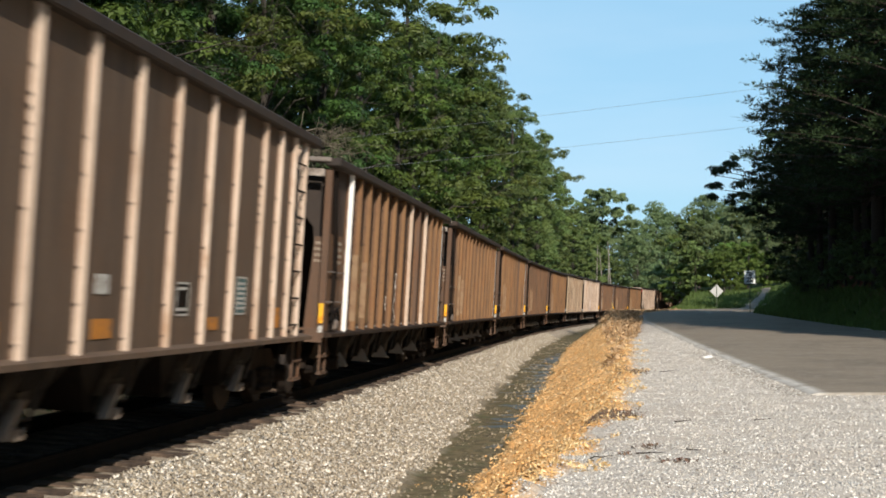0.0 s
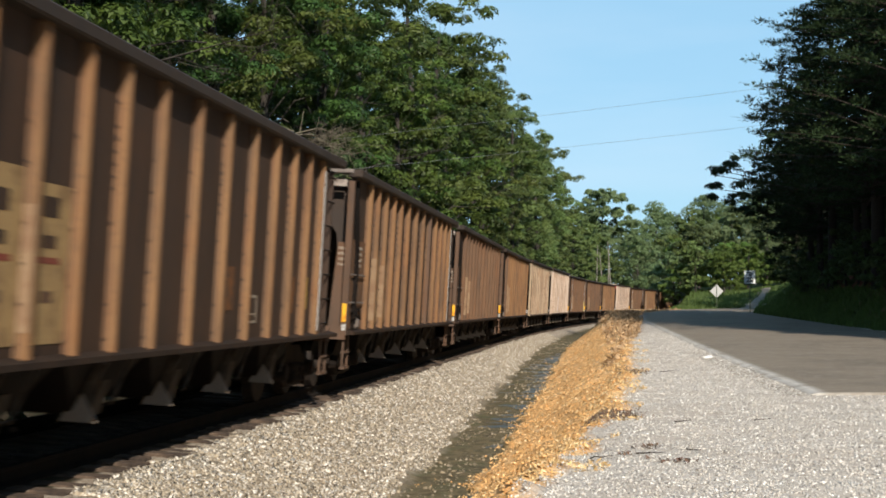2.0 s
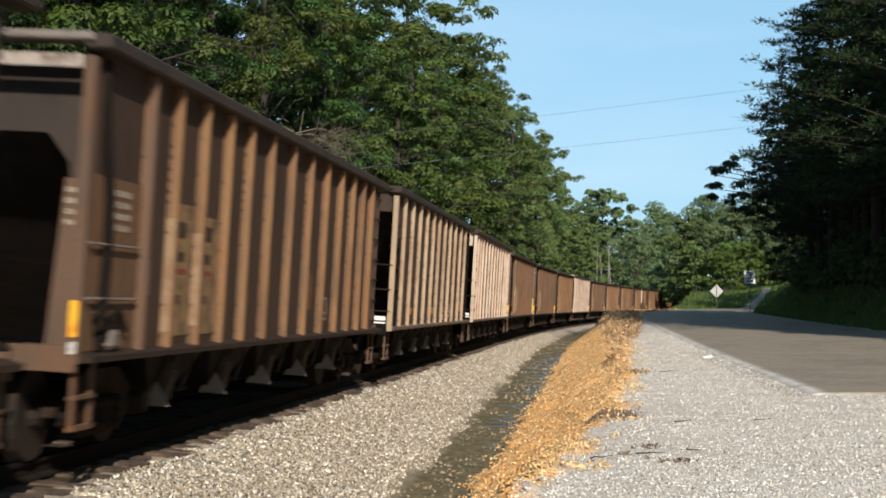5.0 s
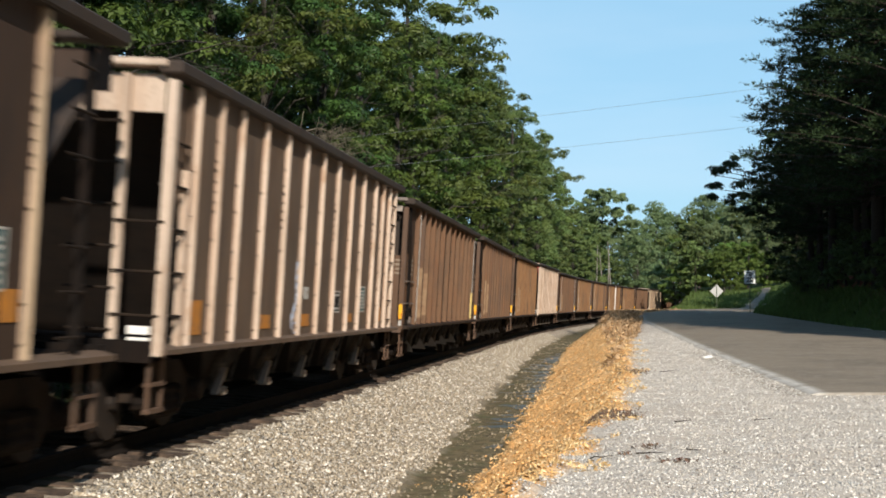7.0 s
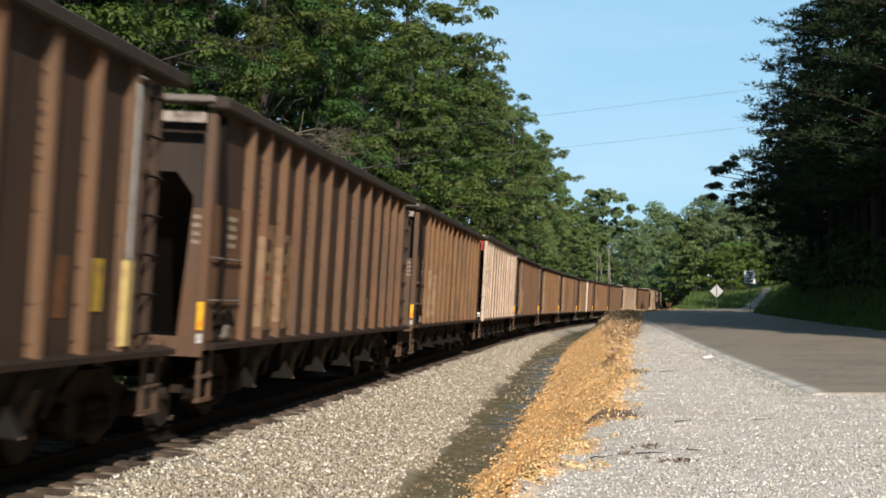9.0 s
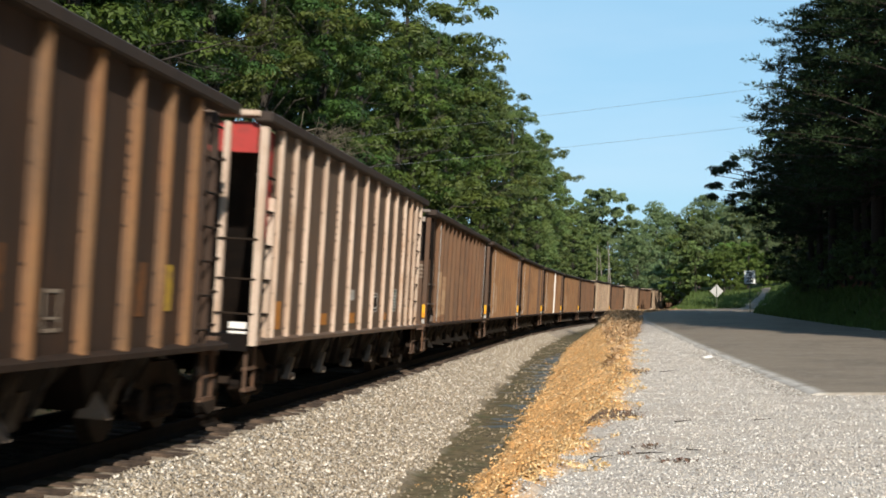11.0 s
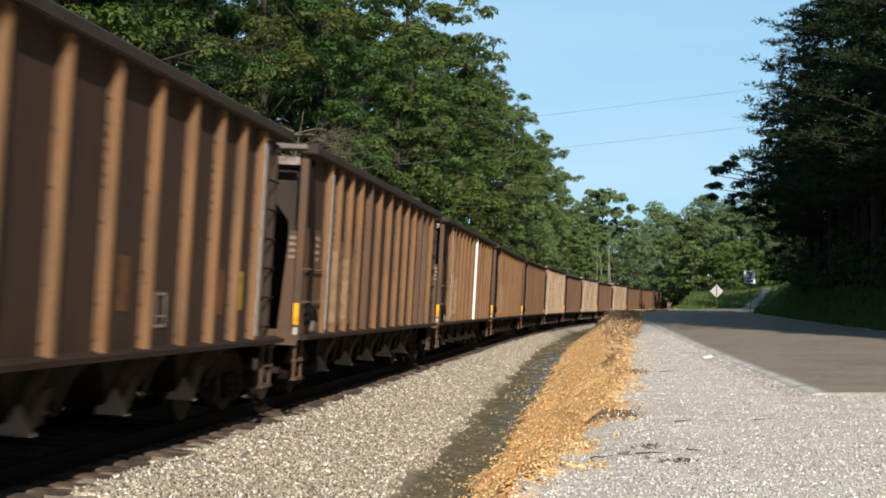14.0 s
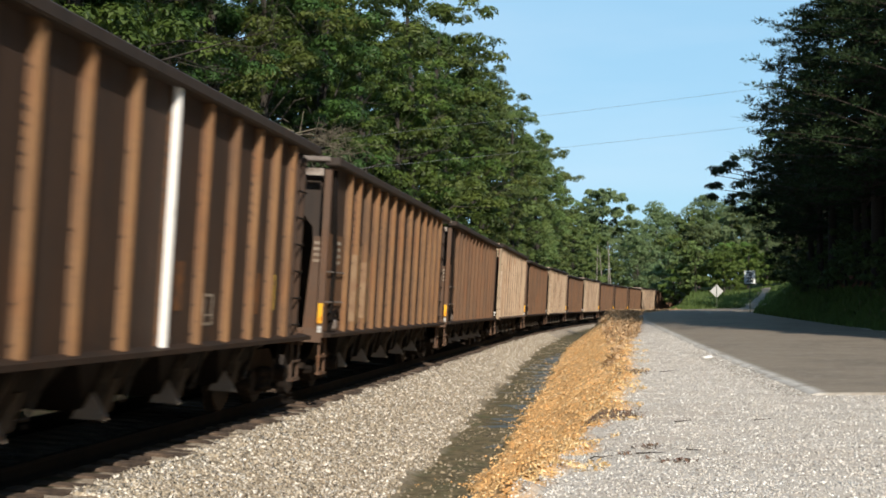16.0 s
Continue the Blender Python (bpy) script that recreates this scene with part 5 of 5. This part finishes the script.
def bush(name, seed, height, spread, leaves, size, leaf_mat, clumps=22):
    return broad_tree(name, seed, height, spread, leaves, size, leaf_mat, low=0.08, clumps=clumps)


def plant(models_, places, label, category, group, squat=None):
    """Put the models at the places (x, y, turn, scale) in turn; the models themselves are the first ones."""
    for i, (x, y, turn, sc) in enumerate(places):
        src = models_[i % len(models_)]
        ob = src if i < len(models_) else copy_thing(src, pose(0, 0, 0))
        ob.matrix_basis = pose(x, y, ground_z(x, y) - 0.1, 0, 0, turn) @ Matrix.Scale(sc, 4) @ Matrix.Diagonal((1, 1, squat(y) if squat else 1, 1))
        tagged(ob, label, category, group=group)


rng = random.Random(11)
# left wood: broad-leaved trees beyond the track, following its line
NEAR = [(22, 5.4, LEAF, 2), (20.5, 5.6, LEAF_DEEP, 5), (22.5, 5.5, LEAF_OLIVE, 2), (19.5, 5.2, LEAF_DEEP, 2), (21.5, 5.8, LEAF, 4)]
near_models = [broad_tree("broadleaf_tree", 20 + i, h, w, 44000, 0.095, mat, bare=b, clumps=40) for i, (h, w, mat, b) in enumerate(NEAR)]
mid_models = [broad_tree("broadleaf_tree", 30 + i, h, w, 19000, 0.14, LEAF_PALE if i == 3 else LEAF if i == 1 else mat, clumps=32) for i, (h, w, mat, b) in enumerate(NEAR)]
near_places, mid_places, end_places = [], [], []
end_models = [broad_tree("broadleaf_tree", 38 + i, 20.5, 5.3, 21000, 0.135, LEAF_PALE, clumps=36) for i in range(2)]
for row, (off, step, sc) in enumerate(((-9.5, 6.5, 0.95), (-14.5, 7.5, 1.05), (-20.5, 20.0, 1.12))):
    s = 12.0 + row * 5
    while s < 174 - 4 * row:
        p, a = on_track(s, off + (lerp(s, (70, 0.0), (100, 1.5)) if row == 0 else 0.0) + rng.uniform(-1.0, 1.0))
        place = (p.x, p.y, rng.uniform(0, 360), sc * rng.uniform(0.86, 1.1) * lerp(s, (45, 1.0), (80, 1.04), (95, 1.02), (115, 1.06), (140, 1.12), (174, 0.98)))
        (near_places if s < 76 and row < 2 else mid_places if s < 128 or row else end_places).append(place)
        s += step * rng.uniform(0.8, 1.2)
WOOD_LABEL = "tall leafy green tree at the edge of the trackside wood"
plant(near_models, near_places, WOOD_LABEL, "tree", "trackside wood")
plant(mid_models, mid_places, WOOD_LABEL, "tree", "trackside wood")
plant(end_models, end_places, "tall pale olive tree at the far end of the trackside wood", "tree", "trackside wood")
# lower pale olive trees where the wood ends at the bend
pale = [broad_tree("broadleaf_tree", 36 + i, 13.5, 4.2, 10000, 0.23, LEAF_PALE, low=0.12, clumps=44) for i in range(2)]
places = []
for s, off, sc in ((178, -9, 1.0), (184, -13, 1.1), (189, -8.5, 0.92), (195, -12.5, 1.05), (200, -8.5, 0.95), (206, -11, 0.9), (172, -8, 0.7), (211, -8, 0.7), (216, -11, 0.85)):
    p, a = on_track(s, off)
    places.append((p.x, p.y, rng.uniform(0, 360), sc))
plant(pale, places, "pale olive leafy tree at the end of the trackside wood", "tree", "trackside wood")
# a dead tree with a tangle of bare twigs
def dead_tree():
    r = np.random.default_rng(61)
    root = new("dead_tree")
    w = Wood()
    w.add([(0, 0, 0), (0.5, 0, 4), (0.1, 0.2, 7), (0.5, 0.2, 9.2)], [0.07, 0.05, 0.035, 0.012], 7)
    raw_mesh("trunk", np.array(w.v), np.array(w.f), DRY_TWIG, root)
    for i in range(26):
        w = Wood()
        a, z = r.uniform(0, 6.28), r.uniform(4.5, 8.8)
        d = np.array((math.cos(a), math.sin(a), r.uniform(-0.15, 0.45)))
        at, ln = np.array((0.15, 0.1, z)), r.uniform(0.9, 2.3)
        mid, tip = at + d * ln * 0.5, at + d * ln - np.array((0, 0, 0.3 * ln))
        w.add([at, mid, tip], [0.035, 0.022, 0.008], 4)
        for j in range(22):
            p = at + (tip - at) * r.uniform(0.25, 1.0)
            q = p + d * 0.3 + r.normal(0, 0.3, 3)
            w.add([p, q, q + d * 0.25 + r.normal(0, 0.32, 3) - np.array((0, 0, 0.15))], [0.012, 0.009, 0.004], 3)
        raw_mesh("branch", np.array(w.v), np.array(w.f), DRY_TWIG, root)
    return root


plant([dead_tree()], [(-11.8, 51.0, 0, 1.0)], "dead tree with a tangle of pale bare twigs", "tree", "trackside wood")
# scrub at the foot of that wood, shade behind the train put into its green
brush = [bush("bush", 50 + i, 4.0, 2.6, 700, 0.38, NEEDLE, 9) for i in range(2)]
places = []
s = 4.0
while s < 180:
    p, a = on_track(s, rng.uniform(-6.8, -5.6))
    places.append((p.x, p.y, rng.uniform(0, 360), rng.uniform(0.55, 0.85)))
    s += 3.6 * rng.uniform(0.8, 1.2)
s = 4.0
while s < 75:
    p, a = on_track(s, rng.uniform(-3.9, -3.2))
    places.append((p.x, p.y, rng.uniform(0, 360), rng.uniform(0.24, 0.34)))
    s += 1.7 * rng.uniform(0.8, 1.2)
plant(brush, places, "green scrub beside the track bed", "bush", "trackside scrub")

# right wood: dark pines on the bank beyond the road
pines = [pine_tree("pine_tree", 60 + i, h, w, 42000, 0.09, 0.2, 0.42) for i, (h, w) in enumerate([(24, 7.8), (25, 8.2), (23, 7.6)])]
places = []
for row, off in enumerate((4.8, 9.4)):
    y = 47.0 + row
    while y < 86:
        places.append((7.0 + off + rng.uniform(-0.4, 0.4), y, rng.uniform(0, 360), rng.uniform(0.95, 1.05) * (0.92, 0.9)[row] * (lerp(y, (66, 1.0), (70, 0.86), (78, 0.7), (84, 0.55)) if row == 0 else lerp(y, (62, 1.0), (70, 0.66), (84, 0.36)))))
        y += 4.4 * rng.uniform(0.8, 1.2)
back_wood = [(22 + 4.5 * (i % 3) + rng.uniform(-1, 1), 92 + 8 * (i // 3) + rng.uniform(-2, 2), rng.uniform(0, 360), rng.uniform(0.85, 0.95)) for i in range(12)]
plant(pines, places, "tall dark shaded pine tree on the roadside bank", "tree", "roadside pines", lambda y: lerp(y, (62, 0.78), (70, 1.0)))
# the same wood goes on beside and behind the camera
back_pines = [pine_tree("pine_tree", 70 + i, h, 4.8, 1300, 0.95, 0.2, 0.42, 1.5) for i, h in enumerate((20, 21.5))]
dense_pines = [pine_tree("pine_tree", 73 + i, h, 4.8, 5200, 0.34, 0.1, 0.38, 3.0) for i, h in enumerate((20, 21.5))]
places = back_wood + [(20.6 + rng.uniform(-0.6, 0.6), 46 + 3.6 * i, rng.uniform(0, 360), rng.uniform(0.85, 0.95) * lerp(i, (5, 1), (10, 0.55))) for i in range(12)]
places += [(18.5, 112, 70, 0.6), (14.6, 115, 30, 0.58), (17.0, 122, 60, 0.66), (18.6, 129, 10, 0.66), (13.7, 109, 200, 0.5), (15.4, 107, 120, 0.6), (12.9, 103, 20, 0.3)]
plant(dense_pines, places, "tall dark pine tree deep in the roadside wood", "tree", "roadside pines")
places = []
for row, off in enumerate((4.5, 9, 14, 19.5)):
    y = -60.0 + row * 2
    while y < 43:
        places.append((9.5 + max(0.0, (38 - y) / 2.75) + off + rng.uniform(-0.8, 0.8), y, rng.uniform(0, 360), rng.uniform(0.9, 1.1) * lerp(y, (26, 1.0), (38, 0.68))))
        y += 6.4 * rng.uniform(0.8, 1.25)
plant(back_pines, places, "tall pine tree in the wood behind the shoulder", "tree", "roadside pines")
OAK_LIMBS = [(-5.8, 6.7, 0.5), (-5.2, 6.9, 0.55), (-4.5, 7.1, 0.6), (-5.6, 5.9, 0.4), (-5.75, 5.2, 0.3), (-4.75, 4.9, 0.5), (-4.3, 5.2, 0.7), (-4.1, 4.3, 0.6), (-3.6, 6.0, 0.8), (-3.8, 7.6, 0.8), (-3.2, 4.2, 0.9), (-2.7, 6.8, 1.1), (-2.6, 5.0, 1.1)]
# leaves as dark as needles, with the wood's shade in their colour
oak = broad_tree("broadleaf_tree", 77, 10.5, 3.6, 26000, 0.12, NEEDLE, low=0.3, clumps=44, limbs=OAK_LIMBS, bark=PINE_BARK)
plant([oak], [(11.7, 87, 0, 1.0)], "dark spreading tree whose limbs hang over the road", "tree", "roadside pines")
# shaded scrub along the foot of the pines
scrub = [bush("bush", 95 + i, 4.5, 2.6, 2800, 0.21, LEAF_DUSK, 14) for i in range(2)]
places = []
y = 52.0
while y < 112:
    places.append((9.4 + rng.uniform(3.4, 5.0) + max(0, (y - 86) * 0.2), y, rng.uniform(0, 360), rng.uniform(0.6, 0.95)))
    y += 2.6 * rng.uniform(0.8, 1.2)
y = 58.0
while y < 96:
    if not 67 < y < 80:
        places.append((12.9 + rng.uniform(-0.3, 0.6), y, rng.uniform(0, 360), rng.uniform(0.4, 0.6)))
    y += 4.5 * rng.uniform(0.8, 1.2)
y = 50.0
while y < 92:
    places.append((11.5 + rng.uniform(-0.4, 0.3), y, rng.uniform(0, 360), rng.uniform(0.32, 0.55)))
    y += 2.8 * rng.uniform(0.7, 1.3)
plant(scrub, places, "dark shaded undergrowth at the foot of the pines", "bush", "roadside undergrowth")

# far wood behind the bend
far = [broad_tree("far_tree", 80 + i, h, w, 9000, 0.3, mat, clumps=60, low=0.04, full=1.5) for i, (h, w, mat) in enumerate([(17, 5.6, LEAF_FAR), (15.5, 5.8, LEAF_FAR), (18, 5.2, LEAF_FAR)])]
places = []
for row in range(3):
    for i in range(17):
        x = -24 + 5.4 * i + rng.uniform(-1.5, 1.5) + row * 2
        y = 258 + row * 15 + rng.uniform(-5, 5)
        if abs(track_offset(x, y)) < 7 or (row > 1 and x < 4):
            continue
        places.append((x, y, rng.uniform(0, 360), rng.uniform(0.86, 1.05) * lerp(row, (0, 0.8), (2, 1.06))))
places += [(13 + 4.4 * i, 212 + 6 * (i % 2), 50.0 * i, 0.72) for i in range(6)]
plant(far, places, "distant green tree in the wood beyond the bend", "tree", "far wood")
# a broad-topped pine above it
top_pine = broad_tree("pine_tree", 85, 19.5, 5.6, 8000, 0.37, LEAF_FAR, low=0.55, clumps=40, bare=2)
plant([top_pine], [(-2.3, 244, 0, 1.0)], "distant pine with a broad flat crown above the far wood", "tree", "far wood")
# pale bare trunks standing before it
for i, (x, y, h) in enumerate(((-2.3, 188, 10.5), (-1.55, 189, 9.6), (-0.8, 188, 10), (-0.5, 190, 11))):
    w = Wood()
    w.add([(0, 0, 0), (0.1, 0, h * 0.5), (0.25 * (-1) ** i, 0, h)], [0.075, 0.06, 0.03], 6)
    ob = raw_mesh("bare_trunk", np.array(w.v), np.array(w.f), PALE_BARK)
    ob.matrix_basis = pose(x, y, ground_z(x, y) - 0.2)
    tagged(ob, "pale bare tree trunk at the edge of the far wood", "tree trunk", group="bare trunks")
bushes = [bush("bush", 90 + i, 6.5, 3.2, 4600, 0.23, mat) for i, mat in enumerate((LEAF_LIME, LEAF_PALE, LEAF_FAR))]
places = [(24, 164, 0, 1.0), (22, 174, 0, 1.2), (20.5, 166, 0, 1.0), (7.4, 163, 40, 0.72), (9.0, 160, 200, 0.78), (18.0, 172, 80, 1.2), (26, 165, 50, 1.2), (10.5, 192, 90, 1.3),
          (15.5, 185, 0, 1.4), (21, 180, 10, 1.3), (28, 178, 0, 1.3), (33, 184, 0, 1.4), (38, 190, 0, 1.5), (31, 205, 0, 1.6), (8.6, 205, 10, 1.2), (13, 215, 10, 1.5), (19, 210, 70, 1.5)]
places += [(-13 + 1.9 * i + rng.uniform(-0.6, 0.6), 232 + rng.uniform(-4, 4), rng.uniform(0, 360), rng.uniform(0.6, 0.8)) for i in range(14)]
plant(bushes, places, "rounded green bush beside the bend of the road", "bush", "bushes at the bend")


lime = [bush("bush", 93, 6.0, 3.3, 7600, 0.17, LEAF_LIME)]
plant(lime, [(11.9, 157, 200, 0.75), (12.9, 162, 0, 0.85), (15.2, 165, 70, 0.85), (14.0, 168, 140, 0.9), (17.2, 168, 30, 0.7)], "sunlit lime-green bush beside the bend of the road", "bush", "bushes at the bend")
bend_tree = broad_tree("broadleaf_tree", 99, 8.6, 2.9, 12000, 0.18, LEAF_DUSK, low=0.1, clumps=44)
plant([bend_tree], [(9.8, 167, 0, 0.82)], "dark green rounded tree beside the far track", "tree", "bushes at the bend")


# ---- signs ----
SIGN_WHITE = material("sign_white", (0.78, 0.79, 0.78), 0.5, vary=[(6, (0.66, 0.66, 0.64), 0.5, 0.8, 3)])
SIGN_BACK = material("sign_bare_metal", (0.5, 0.5, 0.48), 0.55, 0.3, vary=[(5, (0.45, 0.45, 0.43), 0.5, 0.8, 3)])
BLACK = material("sign_black", (0.02, 0.02, 0.022), 0.6)
GREEN_POST = material("green_painted_post", (0.05, 0.07, 0.04), 0.7, vary=[(9, (0.08, 0.07, 0.05), 0.5, 0.7, 3)])


def text_part(name, words, size, x, z, y, mat, parent):
    cu = bpy.data.curves.new(name, "FONT")
    cu.body, cu.size, cu.align_x, cu.align_y, cu.extrude, cu.offset = words, size, "CENTER", "CENTER", 0.002, size * 0.03
    tmp = new(name, cu)
    me = bpy.data.meshes.new_from_object(tmp)
    bpy.data.objects.remove(tmp)
    me.materials.append(mat)
    ob = new(name, me)
    ob.parent = parent
    ob.matrix_basis = pose(x, y, z, 90, 0, 0)
    return ob


def speed_sign():
    root = new("speed_limit_sign")
    z0 = 2.0
    bm = bmesh.new()
    box(bm, -0.38, 0.38, -0.006, 0.0, z0, z0 + 0.91, 0.002)
    part("sign_panel", bm, SIGN_WHITE, root)
    bm = bmesh.new()
    for a, b, c, d in ((-0.35, 0.35, 0.03, 0.045), (-0.35, 0.35, 0.865, 0.88), (-0.35, -0.335, 0.03, 0.88), (0.335, 0.35, 0.03, 0.88)):
        box(bm, a, b, -0.009, -0.0062, z0 + c, z0 + d)
    part("border", bm, BLACK, root, "black border")
    text_part("word", "SPEED", 0.19, 0, z0 + 0.76, -0.009, BLACK, root)
    text_part("word", "LIMIT", 0.19, 0, z0 + 0.58, -0.009, BLACK, root)
    text_part("number", "20", 0.5, 0, z0 + 0.26, -0.009, BLACK, root)
    bm = bmesh.new()
    box(bm, -0.03, 0.03, 0.001, 0.04, -0.3, z0 + 0.85)
    part("post", bm, GREEN_POST, root)
    x, y = 9.42, 101.0
    root.matrix_basis = pose(x, y, ground_z(x, y), 0, 0, 4)
    return tagged(root, "white speed limit 20 sign on a steel post beside the road", "road sign")


def diamond_sign():
    root = new("diamond_warning_sign")
    bm = bmesh.new()
    h = 0.54
    prism(bm, [(0, -h), (h, 0), (0, h), (-h, 0)], 1, -0.004, 0.004)
    pl = part("sign_panel", bm, SIGN_BACK, root, "pale bare back of a diamond panel")
    pl.location = (0, 0, 1.1)
    bm = bmesh.new()
    box(bm, -0.03, 0.03, -0.05, -0.006, -0.3, 1.5)
    part("post", bm, GREEN_POST, root)
    x, y = 8.38, 118.5
    root.matrix_basis = pose(x, y, EYE.z + 1.27 - 1.1, 0, 0, -4)
    return tagged(root, "bare metal back of a diamond warning sign on a post", "road sign")


speed_sign()
diamond_sign()


# ---- small things on the shoulder ----
def litter(name, x, y, build, mat, label, category):
    bm = bmesh.new()
    build(bm)
    ob = part(name, bm, mat)
    ob.matrix_basis = pose(x, y, ground_z(x, y) + rough(x, y) + 0.01, 0, 0, 20)
    return tagged(ob, label, category)


def crumple(bm):
    bmesh.ops.create_icosphere(bm, subdivisions=2, radius=0.075)
    for v in bm.verts:
        n = noise.noise(v.co * 22) * 0.35 + noise.noise(v.co * 60) * 0.2
        v.co = Vector((v.co.x * 1.9, v.co.y * 1.2, (v.co.z + 0.06) * 0.55)) * (1 + n)


def stick(seed, length):
    r = random.Random(seed)
    def build(bm):
        p = Vector((-length / 2, 0, 0.012))
        for i in range(4):
            q = p + Vector((length / 4, r.uniform(-0.05, 0.05), r.uniform(-0.004, 0.01)))
            rod(bm, p, q, 0.008 - 0.0012 * i, 0.007 - 0.0012 * i, 5)
            p = q
    return build


PAPER = material("white_paper", (0.8, 0.79, 0.77), 0.7, vary=[(9, (0.6, 0.58, 0.55), 0.5, 0.8, 3)])
DEAD = material("dead_leaf", (0.14, 0.105, 0.078), 0.9, vary=[(12, (0.24, 0.11, 0.07), 0.5, 0.7, 3)])
litter("paper_litter", 2.0, 31.0, crumple, PAPER, "crumpled white paper litter on the gravel", "litter")
litter("paper_litter", 10.4, 47.0, crumple, PAPER, "crumpled white paper litter in the roadside grass", "litter")
for i, (x, y, ln) in enumerate(((1.65, 16.2, 0.22), (0.75, 15.9, 0.2), (-0.1, 12.3, 0.22), (0.3, 12.6, 0.24), (0.7, 13.0, 0.14), (1.0, 26.0, 0.4))):
    litter("stick", x, y, stick(i, ln), BARK, "short dry brown stick lying on the gravel", "stick")


def leaf_heap(x0, y0, n, rx, ry, seed):
    r = np.random.default_rng(seed)
    p = np.stack([x0 + r.normal(0, rx, n), y0 + r.normal(0, ry, n), np.zeros(n)], 1)
    p[:, 2] = [ground_z(a, b) + rough(a, b) + 0.008 + 0.015 * r.random() for a, b in p[:, :2]]
    v, f = leaf_cards(r, p, np.tile((0.0, 0.0, 1.0), (n, 1)), 0.024)
    tagged(raw_mesh("dead_leaves", v, f, DEAD), "drift of dark dead leaves on the bank", "dead leaves", kind="stuff")


leaf_heap(-0.08, 17.2, 1100, 0.17, 0.32, 41)
leaf_heap(0.0, 33.0, 350, 0.2, 0.9, 46)
leaf_heap(0.3, 26.5, 350, 0.16, 0.4, 42)
leaf_heap(0.31, 13.4, 30, 0.07, 0.1, 43)
leaf_heap(0.5, 12.1, 40, 0.13, 0.08, 44)
leaf_heap(0.09, 12.7, 12, 0.06, 0.06, 45)


def grass_field():
    """Grass blades and weeds on the verge inside the bend and on the roadside bank."""
    r = np.random.default_rng(51)
    pts = []
    while len(pts) < 34000:
        y = 40 + 125 * r.random()
        if r.random() < 0.5 and y > 118:
            x = 0.0395 * y + (road_left(y) - 0.0395 * y + 0.2) * r.random()
        else:
            x = road_right(y) + 0.15 + lerp(y, (60, 3.6), (66, 1.9), (80, 1.9), (88, 3.6)) * r.random()
        pts.append((x, y, ground_z(x, y)))
    p = np.array(pts)
    h = r.uniform(0.12, 0.4, (len(p), 1))
    a = r.uniform(0, 2 * math.pi, len(p))
    w = np.stack([np.cos(a), np.sin(a), 0 * a], 1) * 0.05
    tip = p + np.concatenate([r.normal(0, 0.1, (len(p), 2)), h], 1)
    v = np.stack([p - w, p + w, tip], 1).reshape(-1, 3)
    tagged(raw_mesh("grass", v, np.arange(len(v)).reshape(-1, 3), GRASS), "green grass and weeds on the verge", "grass", kind="stuff")


GRASS = leaf_material("grass_blade", (0.12, 0.17, 0.045), (0.085, 0.125, 0.035), 0.4)
grass_field()


# ---- overhead wires ----
WIRE = material("weathered_wire", (0.25, 0.26, 0.27), 0.5, 0.6)
def wire(p, q, sag):
    pts = [Vector(p).lerp(Vector(q), i / 16) - Vector((0, 0, sag * (1 - (i / 8 - 1) ** 2))) for i in range(17)]
    v, f = tube(pts, [0.006] * 17, 4)
    return tagged(link_mesh("overhead_wire", v, f, WIRE), "thin sagging overhead wire strung between the woods", "wire", group="overhead wires")


wire((-11.5, 57.4, 8.25), (15.0, 74.8, 13.6), 0.12)
wire((-11.5, 57.4, 6.95), (15.0, 74.8, 11.6), 0.12)


def motions():
    times = [0.5 * i for i in range(33)]
    for k, kind, car in cars:
        walk(car, [(t, car_pose(k, t)) for t in times])


motions()
